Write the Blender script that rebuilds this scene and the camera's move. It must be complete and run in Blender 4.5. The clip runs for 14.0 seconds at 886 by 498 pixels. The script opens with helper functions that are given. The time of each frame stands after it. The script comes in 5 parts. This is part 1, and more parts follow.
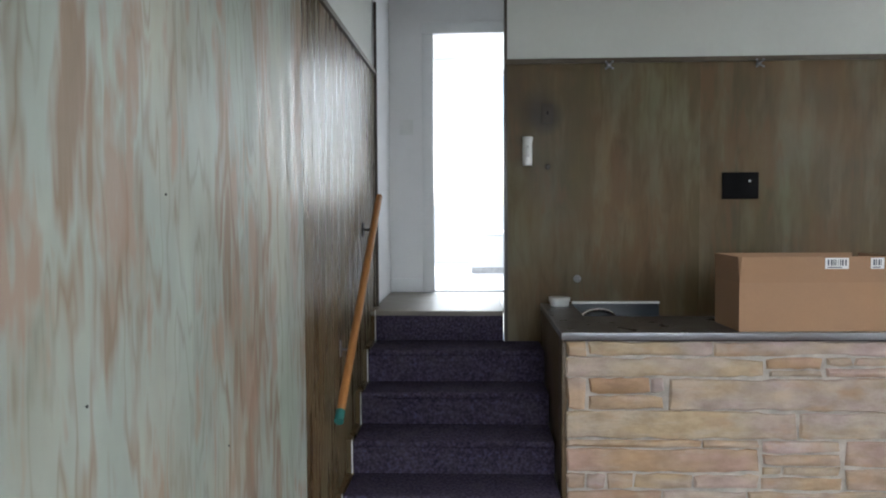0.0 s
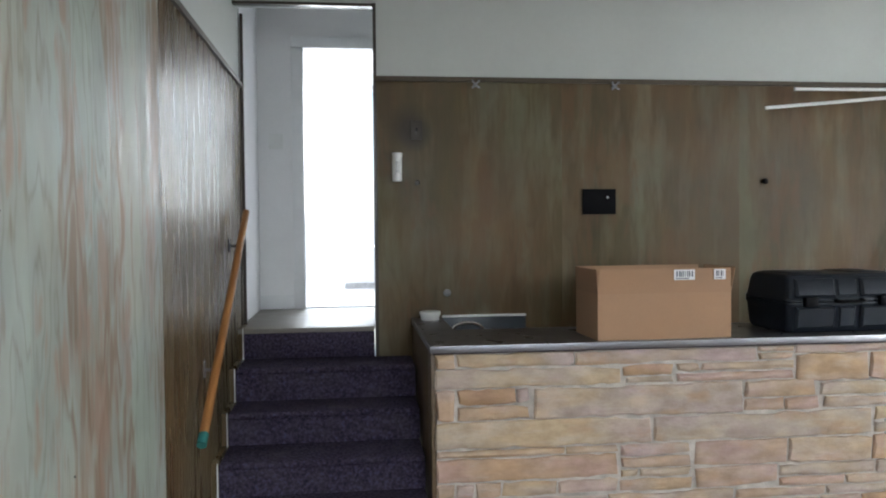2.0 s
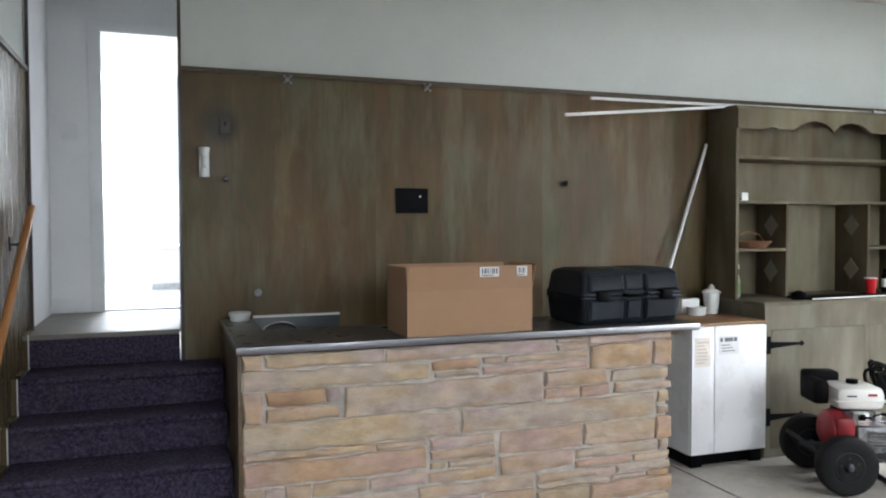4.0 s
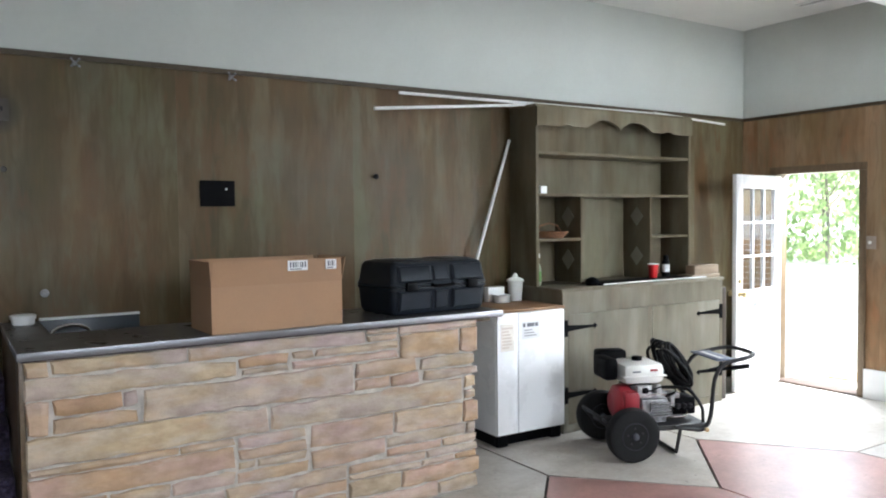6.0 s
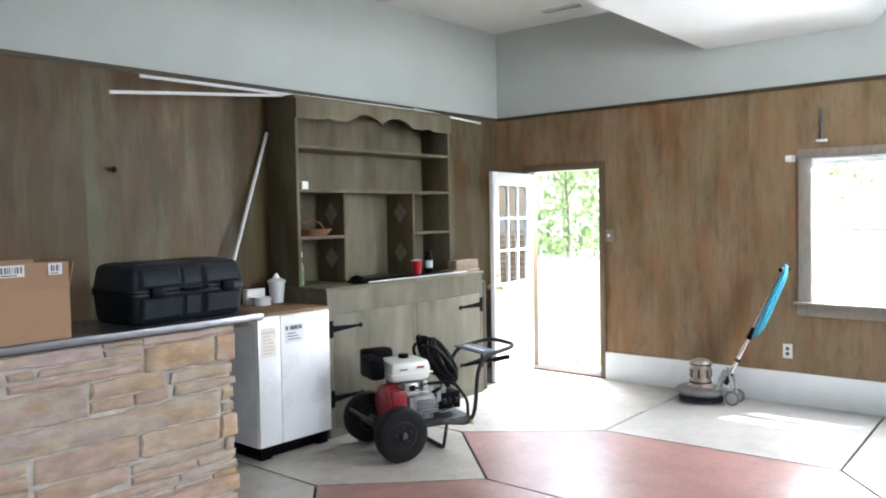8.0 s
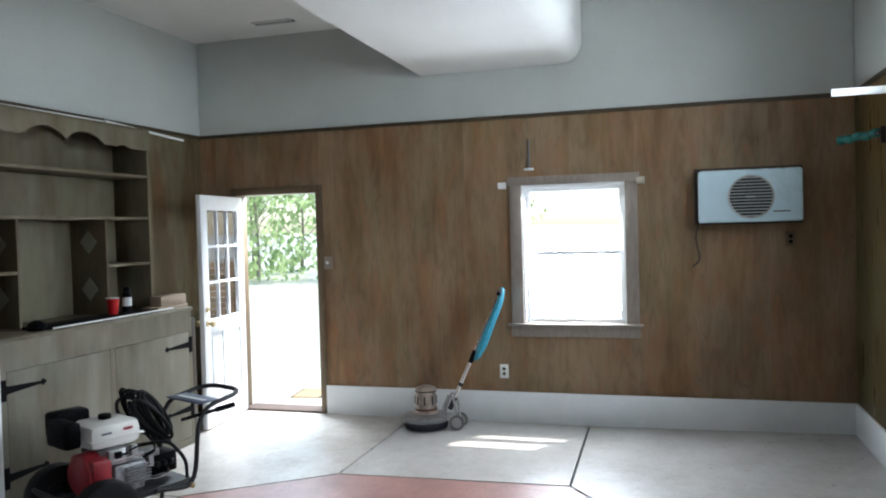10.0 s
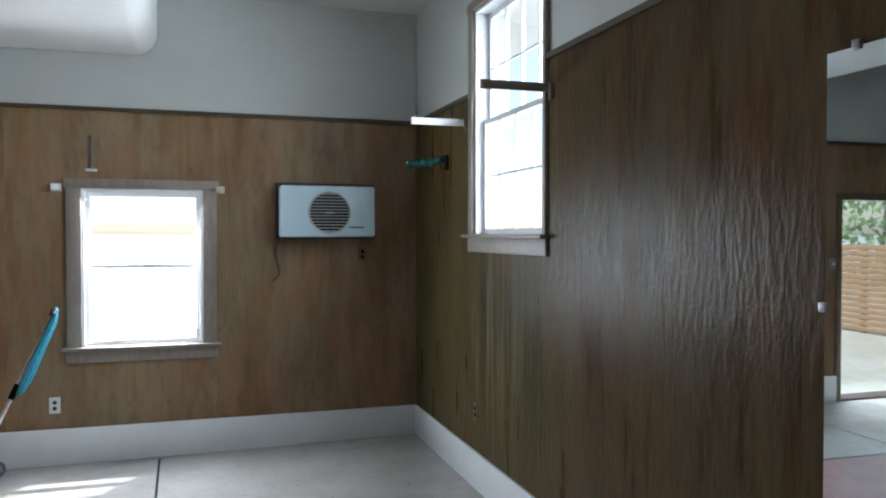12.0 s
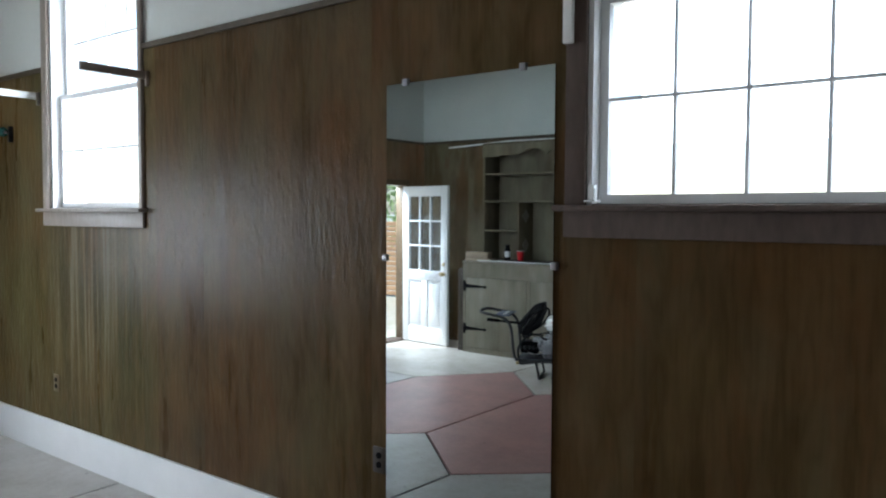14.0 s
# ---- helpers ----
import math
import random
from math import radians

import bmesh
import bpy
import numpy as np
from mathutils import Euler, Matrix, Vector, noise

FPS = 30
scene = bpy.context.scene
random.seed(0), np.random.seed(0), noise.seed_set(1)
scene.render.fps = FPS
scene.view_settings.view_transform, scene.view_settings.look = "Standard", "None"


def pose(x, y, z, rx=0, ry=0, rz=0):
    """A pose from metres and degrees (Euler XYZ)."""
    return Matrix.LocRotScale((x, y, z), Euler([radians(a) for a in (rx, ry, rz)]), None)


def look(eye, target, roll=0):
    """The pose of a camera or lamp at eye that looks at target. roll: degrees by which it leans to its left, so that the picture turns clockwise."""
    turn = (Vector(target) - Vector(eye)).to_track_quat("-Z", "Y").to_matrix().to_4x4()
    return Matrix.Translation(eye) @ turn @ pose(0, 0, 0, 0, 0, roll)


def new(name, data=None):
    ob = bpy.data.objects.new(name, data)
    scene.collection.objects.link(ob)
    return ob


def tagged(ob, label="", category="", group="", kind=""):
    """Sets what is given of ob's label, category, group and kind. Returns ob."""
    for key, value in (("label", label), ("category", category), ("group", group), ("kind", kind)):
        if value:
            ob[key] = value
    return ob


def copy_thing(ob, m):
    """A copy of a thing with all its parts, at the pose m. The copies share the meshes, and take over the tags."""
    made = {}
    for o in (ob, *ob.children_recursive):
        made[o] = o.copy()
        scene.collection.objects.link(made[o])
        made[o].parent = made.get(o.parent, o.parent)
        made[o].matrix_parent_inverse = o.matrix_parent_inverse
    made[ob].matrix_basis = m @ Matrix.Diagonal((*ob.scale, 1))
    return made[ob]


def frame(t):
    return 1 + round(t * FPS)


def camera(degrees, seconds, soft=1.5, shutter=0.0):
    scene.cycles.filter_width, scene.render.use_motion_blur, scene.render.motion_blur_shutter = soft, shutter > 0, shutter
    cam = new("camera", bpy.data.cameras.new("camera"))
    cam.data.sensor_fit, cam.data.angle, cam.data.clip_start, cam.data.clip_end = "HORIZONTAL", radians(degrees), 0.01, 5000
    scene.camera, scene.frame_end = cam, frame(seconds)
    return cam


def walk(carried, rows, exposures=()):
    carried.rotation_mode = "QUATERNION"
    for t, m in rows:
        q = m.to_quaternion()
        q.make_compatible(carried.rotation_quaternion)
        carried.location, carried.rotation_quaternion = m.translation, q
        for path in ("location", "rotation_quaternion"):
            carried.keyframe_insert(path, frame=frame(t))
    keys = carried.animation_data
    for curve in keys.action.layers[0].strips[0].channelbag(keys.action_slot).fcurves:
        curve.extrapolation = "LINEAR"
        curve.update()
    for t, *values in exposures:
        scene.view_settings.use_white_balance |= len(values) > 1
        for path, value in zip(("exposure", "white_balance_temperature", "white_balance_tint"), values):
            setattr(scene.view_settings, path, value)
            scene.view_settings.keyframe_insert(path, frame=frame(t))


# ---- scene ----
cam = camera(59.72, 14.0, soft=2.0)

# seconds, x, y, z, yaw to the left of +y, pitch, roll
PATH = [
    (0, -0.070, -0.811, 1.650, 2.47, -2.61, -0.34),
    (0.5, -0.070, -0.811, 1.650, 1.44, -2.26, -0.23),
    (1, -0.059, -0.812, 1.652, -1.38, -1.99, 0.13),
    (1.5, -0.045, -0.816, 1.656, -4.22, -1.67, 0.23),
    (2, -0.028, -0.823, 1.653, -6.63, -1.58, -0.50),
    (2.5, -0.000, -0.831, 1.653, -9.82, -1.67, -1.27),
    (3, 0.020, -0.833, 1.651, -13.20, -1.66, -0.79),
    (5.5, 0.083, -0.860, 1.649, -29.30, -2.17, -0.55),
    (6, 0.098, -0.876, 1.647, -32.79, -2.35, -0.59),
    (6.5, 0.112, -0.864, 1.640, -36.26, -2.91, -0.84),
    (7, 0.115, -0.826, 1.633, -41.49, -3.16, -1.10),
    (7.5, 0.147, -0.770, 1.631, -45.21, -3.18, -1.15),
    (8, 0.256, -0.703, 1.622, -50.21, -2.60, -1.07),
    (10.5, 0.582, -0.121, 1.673, -79.78, -1.56, -0.82),
    (11, 0.720, -0.036, 1.669, -87.51, -1.31, -0.04),
    (11.5, 0.804, 0.100, 1.684, -99.19, -0.54, -0.72),
    (12, 0.762, 0.175, 1.680, -107.60, -1.08, 0.03),
    (12.5, 0.623, 0.314, 1.663, -115.78, -2.23, -0.95),
    (13, 0.520, 0.486, 1.668, -123.90, -2.51, 0.69),
    (13.5, 0.442, 0.713, 1.662, -134.72, -3.78, -0.13),
    (14, 0.342, 0.902, 1.655, -142.20, -2.57, 0.30),
]


def gaze(x, y, z, yaw, pitch, roll):
    yaw, pitch = radians(yaw), radians(pitch)
    ahead = Vector((-math.sin(yaw) * math.cos(pitch), math.cos(yaw) * math.cos(pitch), math.sin(pitch)))
    return look((x, y, z), Vector((x, y, z)) + ahead, roll)


EXPOSURES = [(0, 1.52, 6400, 10), (3, 1.60, 6400, 10), (5.5, 1.72, 6250, 10), (7, 1.88, 6150, 10), (8, 1.72, 6150, 10), (10.5, 0.80, 5900, 8), (12, 0.74, 5850, 8), (13, 0.94, 5950, 9), (14, 1.20, 5950, 9)]
walk(cam, [(r[0], gaze(*r[1:])) for r in PATH], EXPOSURES)

# ---- light ----
world = bpy.data.worlds.new("sky")
scene.world = world
world.use_nodes = True
wn = world.node_tree
sky = wn.nodes.new("ShaderNodeTexSky")
sky.sky_type, sky.sun_disc = "NISHITA", False
SUN = Vector((-0.415, 0.27, -0.86)).normalized()
sky.sun_elevation = math.asin(-SUN.z)
sky.sun_rotation = math.atan2(-SUN.x, -SUN.y)
wn.links.new(sky.outputs[0], wn.nodes["Background"].inputs[0])
wn.nodes["Background"].inputs[1].default_value = 0.15


def lamp(name, kind, matrix, energy, colour, **values):
    data = bpy.data.lights.new(name, kind)
    data.energy, data.color = energy, colour
    if kind == "AREA":
        data.shape, data.size, data.size_y = "RECTANGLE", values["size"][0], values["size"][1]
        data.spread = radians(values["spread"])
    else:
        data.angle = radians(0.6)
    ob = new(name, data)
    ob.matrix_world = matrix
    return ob


N_FACE = 4.10
W, N, E, S = -0.755, 4.10, 6.95, -1.555      # inner faces of the room
CEIL, RAIL, LAND = 3.50, 2.615, 1.025         # ceiling, top of the plywood, stair landing
HALL = 5.34                                   # far wall of the hall
DAY = (0.91, 0.97, 1.01)
lamp("sun", "SUN", look((0, 0, 0), SUN), 5.0, (1.0, 0.95, 0.87))
lamp("window_light_south", "AREA", look((0.58, S - 0.2, 2.42), (0.2, 0.9, 0.0)), 15, DAY, size=(1.9, 1.3), spread=105)
lamp("window_light_corner", "AREA", look((4.97, S - 0.45, 2.40), (6.0, 2.0, 1.0)), 28, DAY, size=(1.2, 1.3), spread=130)
lamp("window_light_east", "AREA", look((E + 0.22, 0.58, 1.43), (4.6, 0.6, 0.2)), 50, DAY, size=(0.86, 1.16), spread=180)
lamp("door_light_east", "AREA", look((E + 0.55, 3.30, 2.45), (5.2, 2.7, 0.0)), 75, DAY, size=(0.8, 0.6), spread=120)
# unseen area lamp, added to brighten the room beyond the hall
lamp("hall_room_light", "AREA", look((-0.2, 8.3, 2.6), (-0.2, 5.0, 1.4)), 44, DAY, size=(1.6, 1.6), spread=180)


# ---- materials ----
def nodes_of(name, rough=0.6, metal=0.0, colour=(0.5, 0.5, 0.5)):
    m = bpy.data.materials.new(name)
    m.use_nodes = True
    nt = m.node_tree
    b = nt.nodes["Principled BSDF"]
    b.inputs["Base Color"].default_value = (*colour, 1)
    b.inputs["Roughness"].default_value, b.inputs["Metallic"].default_value = rough, metal
    return m, nt, b


def noise_node(nt, scale, size=(1, 1, 1), detail=4.0, rough=0.55, shift=False):
    co = nt.nodes.new("ShaderNodeTexCoord")
    mp = nt.nodes.new("ShaderNodeMapping")
    mp.inputs["Scale"].default_value = size
    nt.links.new(co.outputs["Object"], mp.inputs["Vector"])
    if shift:
        info = nt.nodes.new("ShaderNodeObjectInfo")
        mul = nt.nodes.new("ShaderNodeVectorMath")
        mul.operation = "SCALE"
        mul.inputs[0].default_value = (31.0, 17.0, 23.0)
        nt.links.new(info.outputs["Random"], mul.inputs["Scale"])
        nt.links.new(mul.outputs[0], mp.inputs["Location"])
    n = nt.nodes.new("ShaderNodeTexNoise")
    n.inputs["Scale"].default_value, n.inputs["Detail"].default_value, n.inputs["Roughness"].default_value = scale, detail, rough
    nt.links.new(mp.outputs[0], n.inputs["Vector"])
    return n.outputs["Fac"]


def ramp(nt, fac, stops):
    r = nt.nodes.new("ShaderNodeValToRGB")
    els = r.color_ramp.elements
    els[0].position, els[0].color = stops[0][0], (*stops[0][1], 1)
    els[1].position, els[1].color = stops[-1][0], (*stops[-1][1], 1)
    for p, c in stops[1:-1]:
        els.new(p).color = (*c, 1)
    nt.links.new(fac, r.inputs[0])
    return r.outputs[0]


def grey(a):
    return (a, a, a)


def mix(nt, fac, a, b, mode="MIX"):
    m = nt.nodes.new("ShaderNodeMix")
    m.data_type, m.blend_type = "RGBA", mode
    for sock, v in ((m.inputs[0], fac), (m.inputs[6], a), (m.inputs[7], b)):
        if isinstance(v, (int, float)):
            sock.default_value = v
        elif isinstance(v, tuple):
            sock.default_value = (*v, 1)
        else:
            nt.links.new(v, sock)
    return m.outputs[2]


def math_node(nt, op, a, b=0.0):
    m = nt.nodes.new("ShaderNodeMath")
    m.operation = op
    for sock, v in ((m.inputs[0], a), (m.inputs[1], b)):
        if isinstance(v, (int, float)):
            sock.default_value = v
        else:
            nt.links.new(v, sock)
    return m.outputs[0]


def bump(nt, b, height, strength, distance=0.01):
    n = nt.nodes.new("ShaderNodeBump")
    n.inputs["Strength"].default_value, n.inputs["Distance"].default_value = strength, distance
    nt.links.new(height, n.inputs["Height"])
    nt.links.new(n.outputs[0], b.inputs["Normal"])


def plain(name, colour, rough=0.5, metal=0.0, vary=0.12, scale=9.0, relief=0.0, spec=0.5):
    """A surface of one colour with soft stains and fine grain."""
    m, nt, b = nodes_of(name, rough, metal, colour)
    a = noise_node(nt, scale, shift=True)
    f = noise_node(nt, scale * 14, shift=True, detail=2)
    dark = tuple(c * (1 - vary) for c in colour)
    light = tuple(min(1, c * (1 + vary)) for c in colour)
    col = mix(nt, 0.25, ramp(nt, a, [(0.3, dark), (0.7, light)]), ramp(nt, f, [(0.3, dark), (0.7, light)]))
    nt.links.new(col, b.inputs["Base Color"])
    b.inputs["Specular IOR Level"].default_value = spec
    rr = ramp(nt, a, [(0.3, grey(max(0.03, rough * 0.85))), (0.7, grey(min(1, rough * 1.15)))])
    nt.links.new(rr, b.inputs["Roughness"])
    if relief:
        bump(nt, b, f, relief, 0.004)
    return m


def plywood(name, dark, mid, wash, wash_amount, rough, relief, figure=15.0, soot=(), gloss=0.3, lines=0.03, spread=0.18, hue=0.6, fleck=0.3, cover=0.42, drips=None, etch=0.45, wave=(24, 24, 9.0), deep=0.007, ring=0.08, olive=None):
    """Fir plywood, pickled: cathedral figure, fine vertical pores, a worn milky wash and drifting tints."""
    m, nt, b = nodes_of(name, rough)
    low = noise_node(nt, 1.0, (6.5, 6.5, 1.25), 3, 0.5, True)
    rings = math_node(nt, "PINGPONG", math_node(nt, "MULTIPLY", low, figure), 1.0)
    pores = noise_node(nt, 1.0, (95, 95, 5.0), 3, 0.6, True)
    streak = noise_node(nt, 1.0, (11, 11, 1.3), 3, 0.5, True)
    cloud = noise_node(nt, 1.0, (4.4, 4.4, 1.05), 4, 0.5, True)
    drift = noise_node(nt, 1.0, (1.5, 1.5, 0.9), 4, 0.6, True)
    patch = noise_node(nt, 1.0, (6.0, 6.0, 2.2), 4, 0.6, True)
    broad = noise_node(nt, 1.0, (2.6, 2.6, 1.4), 4, 0.6, True)
    grain = math_node(nt, "ADD", math_node(nt, "MULTIPLY", rings, ring), math_node(nt, "ADD", math_node(nt, "MULTIPLY", pores, 0.24), math_node(nt, "MULTIPLY", streak, 0.52)))
    wood = ramp(nt, grain, [(0.27, dark), (0.43, mid), (0.66, tuple(min(1, c * 1.4) for c in mid))])
    # the milky wash, rubbed thin in long patches
    worn = math_node(nt, "ADD", math_node(nt, "MULTIPLY", streak, 0.26), math_node(nt, "ADD", math_node(nt, "MULTIPLY", cloud, 0.72), math_node(nt, "MULTIPLY", rings, lines)))
    fac = ramp(nt, worn, [(cover + lines * 0.5, grey(0.0)), (cover + spread + lines * 0.5, grey(wash_amount))])
    colour = mix(nt, fac, wood, wash)
    # warm and olive drifts
    tint = ramp(nt, drift, [(0.34, (1.16, 0.92, 0.74)), (0.5, (1.0, 1.0, 1.0)), (0.66, (0.92, 1.01, 0.88))])
    colour = mix(nt, hue, colour, tint, "MULTIPLY")
    colour = mix(nt, 1.0, colour, ramp(nt, broad, [(0.30, (0.80, 0.78, 0.75)), (0.5, (1.0, 1.0, 1.0)), (0.70, (1.20, 1.20, 1.21))]), "MULTIPLY")
    # reddish patches rubbed down to the wood
    flecks = ramp(nt, math_node(nt, "ADD", math_node(nt, "MULTIPLY", patch, 0.88), math_node(nt, "MULTIPLY", rings, 0.12)), [(0.54, grey(0.0)), (0.64, grey(fleck))])
    colour = mix(nt, flecks, colour, tuple(c * k for c, k in zip(mid, (1.28, 0.93, 0.84))))
    # cathedral figure: thin dark late-wood lines, clearest in places
    shown = ramp(nt, cloud, [(0.44, grey(0.0)), (0.58, grey(1.0))])
    late = math_node(nt, "MULTIPLY", ramp(nt, rings, [(0.02, grey(1.0)), (0.36, grey(0.0))]), shown)
    late = math_node(nt, "MULTIPLY", late, ramp(nt, pores, [(0.30, grey(0.45)), (0.62, grey(1.0))]))
    colour = mix(nt, math_node(nt, "MULTIPLY", late, etch), colour, mix(nt, 1.0, colour, (0.46, 0.38, 0.31), "MULTIPLY"))
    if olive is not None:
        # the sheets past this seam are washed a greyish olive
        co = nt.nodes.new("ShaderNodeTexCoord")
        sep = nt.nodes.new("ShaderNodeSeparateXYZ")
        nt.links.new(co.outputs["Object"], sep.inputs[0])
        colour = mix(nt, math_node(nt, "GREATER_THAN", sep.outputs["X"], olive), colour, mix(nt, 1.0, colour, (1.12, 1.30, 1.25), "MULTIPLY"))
    if drips:
        # run-off stains under a window: its two sides and its sill height
        co = nt.nodes.new("ShaderNodeTexCoord")
        sep = nt.nodes.new("ShaderNodeSeparateXYZ")
        nt.links.new(co.outputs["Object"], sep.inputs[0])
        run = noise_node(nt, 1.0, (20, 20, 0.5), 3, 0.6)
        side = math_node(nt, "ABSOLUTE", math_node(nt, "SUBTRACT", sep.outputs["X"], (drips[0] + drips[1]) / 2))
        within = ramp(nt, math_node(nt, "DIVIDE", side, drips[1] - drips[0]), [(0.40, grey(1.0)), (0.62, grey(0.0))])
        below = ramp(nt, math_node(nt, "DIVIDE", sep.outputs["Z"], drips[2]), [(0.12, grey(0.0)), (0.55, grey(1.0))])
        wet = math_node(nt, "MULTIPLY", math_node(nt, "MULTIPLY", within, below), ramp(nt, run, [(0.46, grey(0.0)), (0.58, grey(0.5))]))
        dry = math_node(nt, "MULTIPLY", math_node(nt, "MULTIPLY", within, below), ramp(nt, run, [(0.38, grey(0.65)), (0.48, grey(0.0))]))
        colour = mix(nt, dry, mix(nt, wet, colour, (0.030, 0.027, 0.015)), (0.155, 0.142, 0.098))
    for at, size in soot:
        co = nt.nodes.new("ShaderNodeTexCoord")
        d = nt.nodes.new("ShaderNodeVectorMath")
        d.operation = "DISTANCE"
        d.inputs[1].default_value = at
        nt.links.new(co.outputs["Object"], d.inputs[0])
        smudge = math_node(nt, "MULTIPLY", math_node(nt, "SUBTRACT", 1.0, math_node(nt, "DIVIDE", d.outputs["Value"], size)), math_node(nt, "ADD", cloud, 0.5))
        colour = mix(nt, ramp(nt, smudge, [(0.0, grey(0.0)), (0.7, grey(0.6))]), colour, (0.02, 0.015, 0.01))
    nt.links.new(colour, b.inputs["Base Color"])
    nt.links.new(ramp(nt, streak, [(0.3, grey(rough * 0.8)), (0.7, grey(rough * 1.25))]), b.inputs["Roughness"])
    b.inputs["Specular IOR Level"].default_value = gloss
    ripple = noise_node(nt, 1.0, wave, 3, 0.6, True)
    h = math_node(nt, "ADD", math_node(nt, "MULTIPLY", rings, 0.10), math_node(nt, "ADD", math_node(nt, "MULTIPLY", pores, 0.15), math_node(nt, "MULTIPLY", ripple, 1.0)))
    bump(nt, b, h, relief, deep)
    return m


def glass(name, tint=(1, 1, 1), rough=0.0):
    m, nt, b = nodes_of(name, rough, 0, tint)
    b.inputs["Transmission Weight"].default_value, b.inputs["IOR"].default_value = 1.0, 1.45
    return m


def stone():
    m, nt, b = nodes_of("sandstone", 0.85)
    info = nt.nodes.new("ShaderNodeObjectInfo")
    base = ramp(nt, info.outputs["Random"], [(0.0, (0.37, 0.232, 0.130)), (0.16, (0.45, 0.362, 0.276)), (0.32, (0.42, 0.304, 0.244)), (0.48, (0.45, 0.372, 0.280)), (0.64, (0.40, 0.338, 0.278)), (0.82, (0.46, 0.362, 0.306)), (1.0, (0.41, 0.268, 0.158))])
    bed = noise_node(nt, 1.0, (5, 5, 26), 5, 0.65, True)
    cloud = noise_node(nt, 8.0, (1, 1, 1.9), 5, 0.6, True)
    long = noise_node(nt, 2.6, (1, 1, 2.6), 3, 0.5, True)
    rust = noise_node(nt, 5.0, (1, 1, 2.4), 5, 0.6, True)
    pit = noise_node(nt, 80.0, (1, 1, 1), 3, 0.6, True)
    # each stone drifts from ochre to grey-pink along its length
    base = mix(nt, 0.9, base, ramp(nt, long, [(0.36, (1.06, 0.98, 0.80)), (0.5, (1.0, 1.0, 1.0)), (0.64, (1.02, 0.97, 1.12))]), "MULTIPLY")
    shade = ramp(nt, cloud, [(0.30, (0.70, 0.66, 0.62)), (0.5, (0.97, 0.96, 0.95)), (0.70, (1.24, 1.25, 1.27))])
    col = mix(nt, 0.85, base, shade, "MULTIPLY")
    col = mix(nt, ramp(nt, rust, [(0.55, grey(0.0)), (0.72, grey(0.55))]), col, (0.42, 0.25, 0.14))
    col = mix(nt, ramp(nt, bed, [(0.56, grey(0.0)), (0.70, grey(0.38))]), col, (0.52, 0.46, 0.39))
    col = mix(nt, 0.06, col, ramp(nt, pit, [(0.3, (0.22, 0.16, 0.12)), (0.65, (0.52, 0.42, 0.33))]))
    nt.links.new(col, b.inputs["Base Color"])
    bump(nt, b, math_node(nt, "ADD", math_node(nt, "ADD", cloud, math_node(nt, "MULTIPLY", bed, 0.6)), math_node(nt, "MULTIPLY", pit, 0.2)), 0.5, 0.012)
    return m


def concrete(name, base, spread, stain):
    m, nt, b = nodes_of(name, 0.42)
    a = noise_node(nt, 1.3, detail=6, rough=0.62)
    f = noise_node(nt, 38.0, detail=4)
    s = noise_node(nt, 3.2, detail=7, rough=0.75)
    w = noise_node(nt, 12.0, detail=5, rough=0.7)
    lo, hi = tuple(c * (1 - spread) for c in base), tuple(c * (1 + spread) for c in base)
    col = mix(nt, 0.35, ramp(nt, a, [(0.3, lo), (0.7, hi)]), ramp(nt, f, [(0.3, lo), (0.7, hi)]))
    col = mix(nt, ramp(nt, s, [(0.42, grey(0.0)), (0.74, grey(0.85))]), col, stain)
    col = mix(nt, ramp(nt, w, [(0.45, grey(0.0)), (0.80, grey(0.4))]), col, hi)
    speck = noise_node(nt, 17.0, detail=2, rough=0.5)
    col = mix(nt, ramp(nt, speck, [(0.70, grey(0.0)), (0.75, grey(0.55))]), col, tuple(c * 0.35 for c in stain))
    nt.links.new(col, b.inputs["Base Color"])
    nt.links.new(ramp(nt, a, [(0.2, grey(0.27)), (0.8, grey(0.42))]), b.inputs["Roughness"])
    bump(nt, b, f, 0.10, 0.003)
    return m


def carpet_material():
    m, nt, b = nodes_of("carpet", 1.0)
    a = noise_node(nt, 62.0, detail=4, rough=0.7)
    f = noise_node(nt, 300.0, detail=2)
    c = noise_node(nt, 6.0, detail=5, rough=0.7)
    col = ramp(nt, a, [(0.34, (0.018, 0.015, 0.026)), (0.48, (0.040, 0.034, 0.060)), (0.57, (0.075, 0.056, 0.086)), (0.66, (0.060, 0.066, 0.150)), (0.75, (0.110, 0.068, 0.082))])
    nt.links.new(mix(nt, ramp(nt, c, [(0.45, grey(0.0)), (0.75, grey(0.5))]), col, (0.085, 0.074, 0.088)), b.inputs["Base Color"])
    b.inputs["Specular IOR Level"].default_value = 0.1
    bump(nt, b, f, 0.8, 0.004)
    return m


def oak(name, dark, light, rough=0.5, along=(1, 1, 0.12)):
    m, nt, b = nodes_of(name, rough)
    g = noise_node(nt, 30.0, along, 4, 0.6, True)
    c = noise_node(nt, 3.0, (1, 1, 1), 3, 0.5, True)
    nt.links.new(mix(nt, 0.3, ramp(nt, g, [(0.3, dark), (0.7, light)]), ramp(nt, c, [(0.3, dark), (0.7, light)])), b.inputs["Base Color"])
    bump(nt, b, g, 0.25, 0.003)
    return m


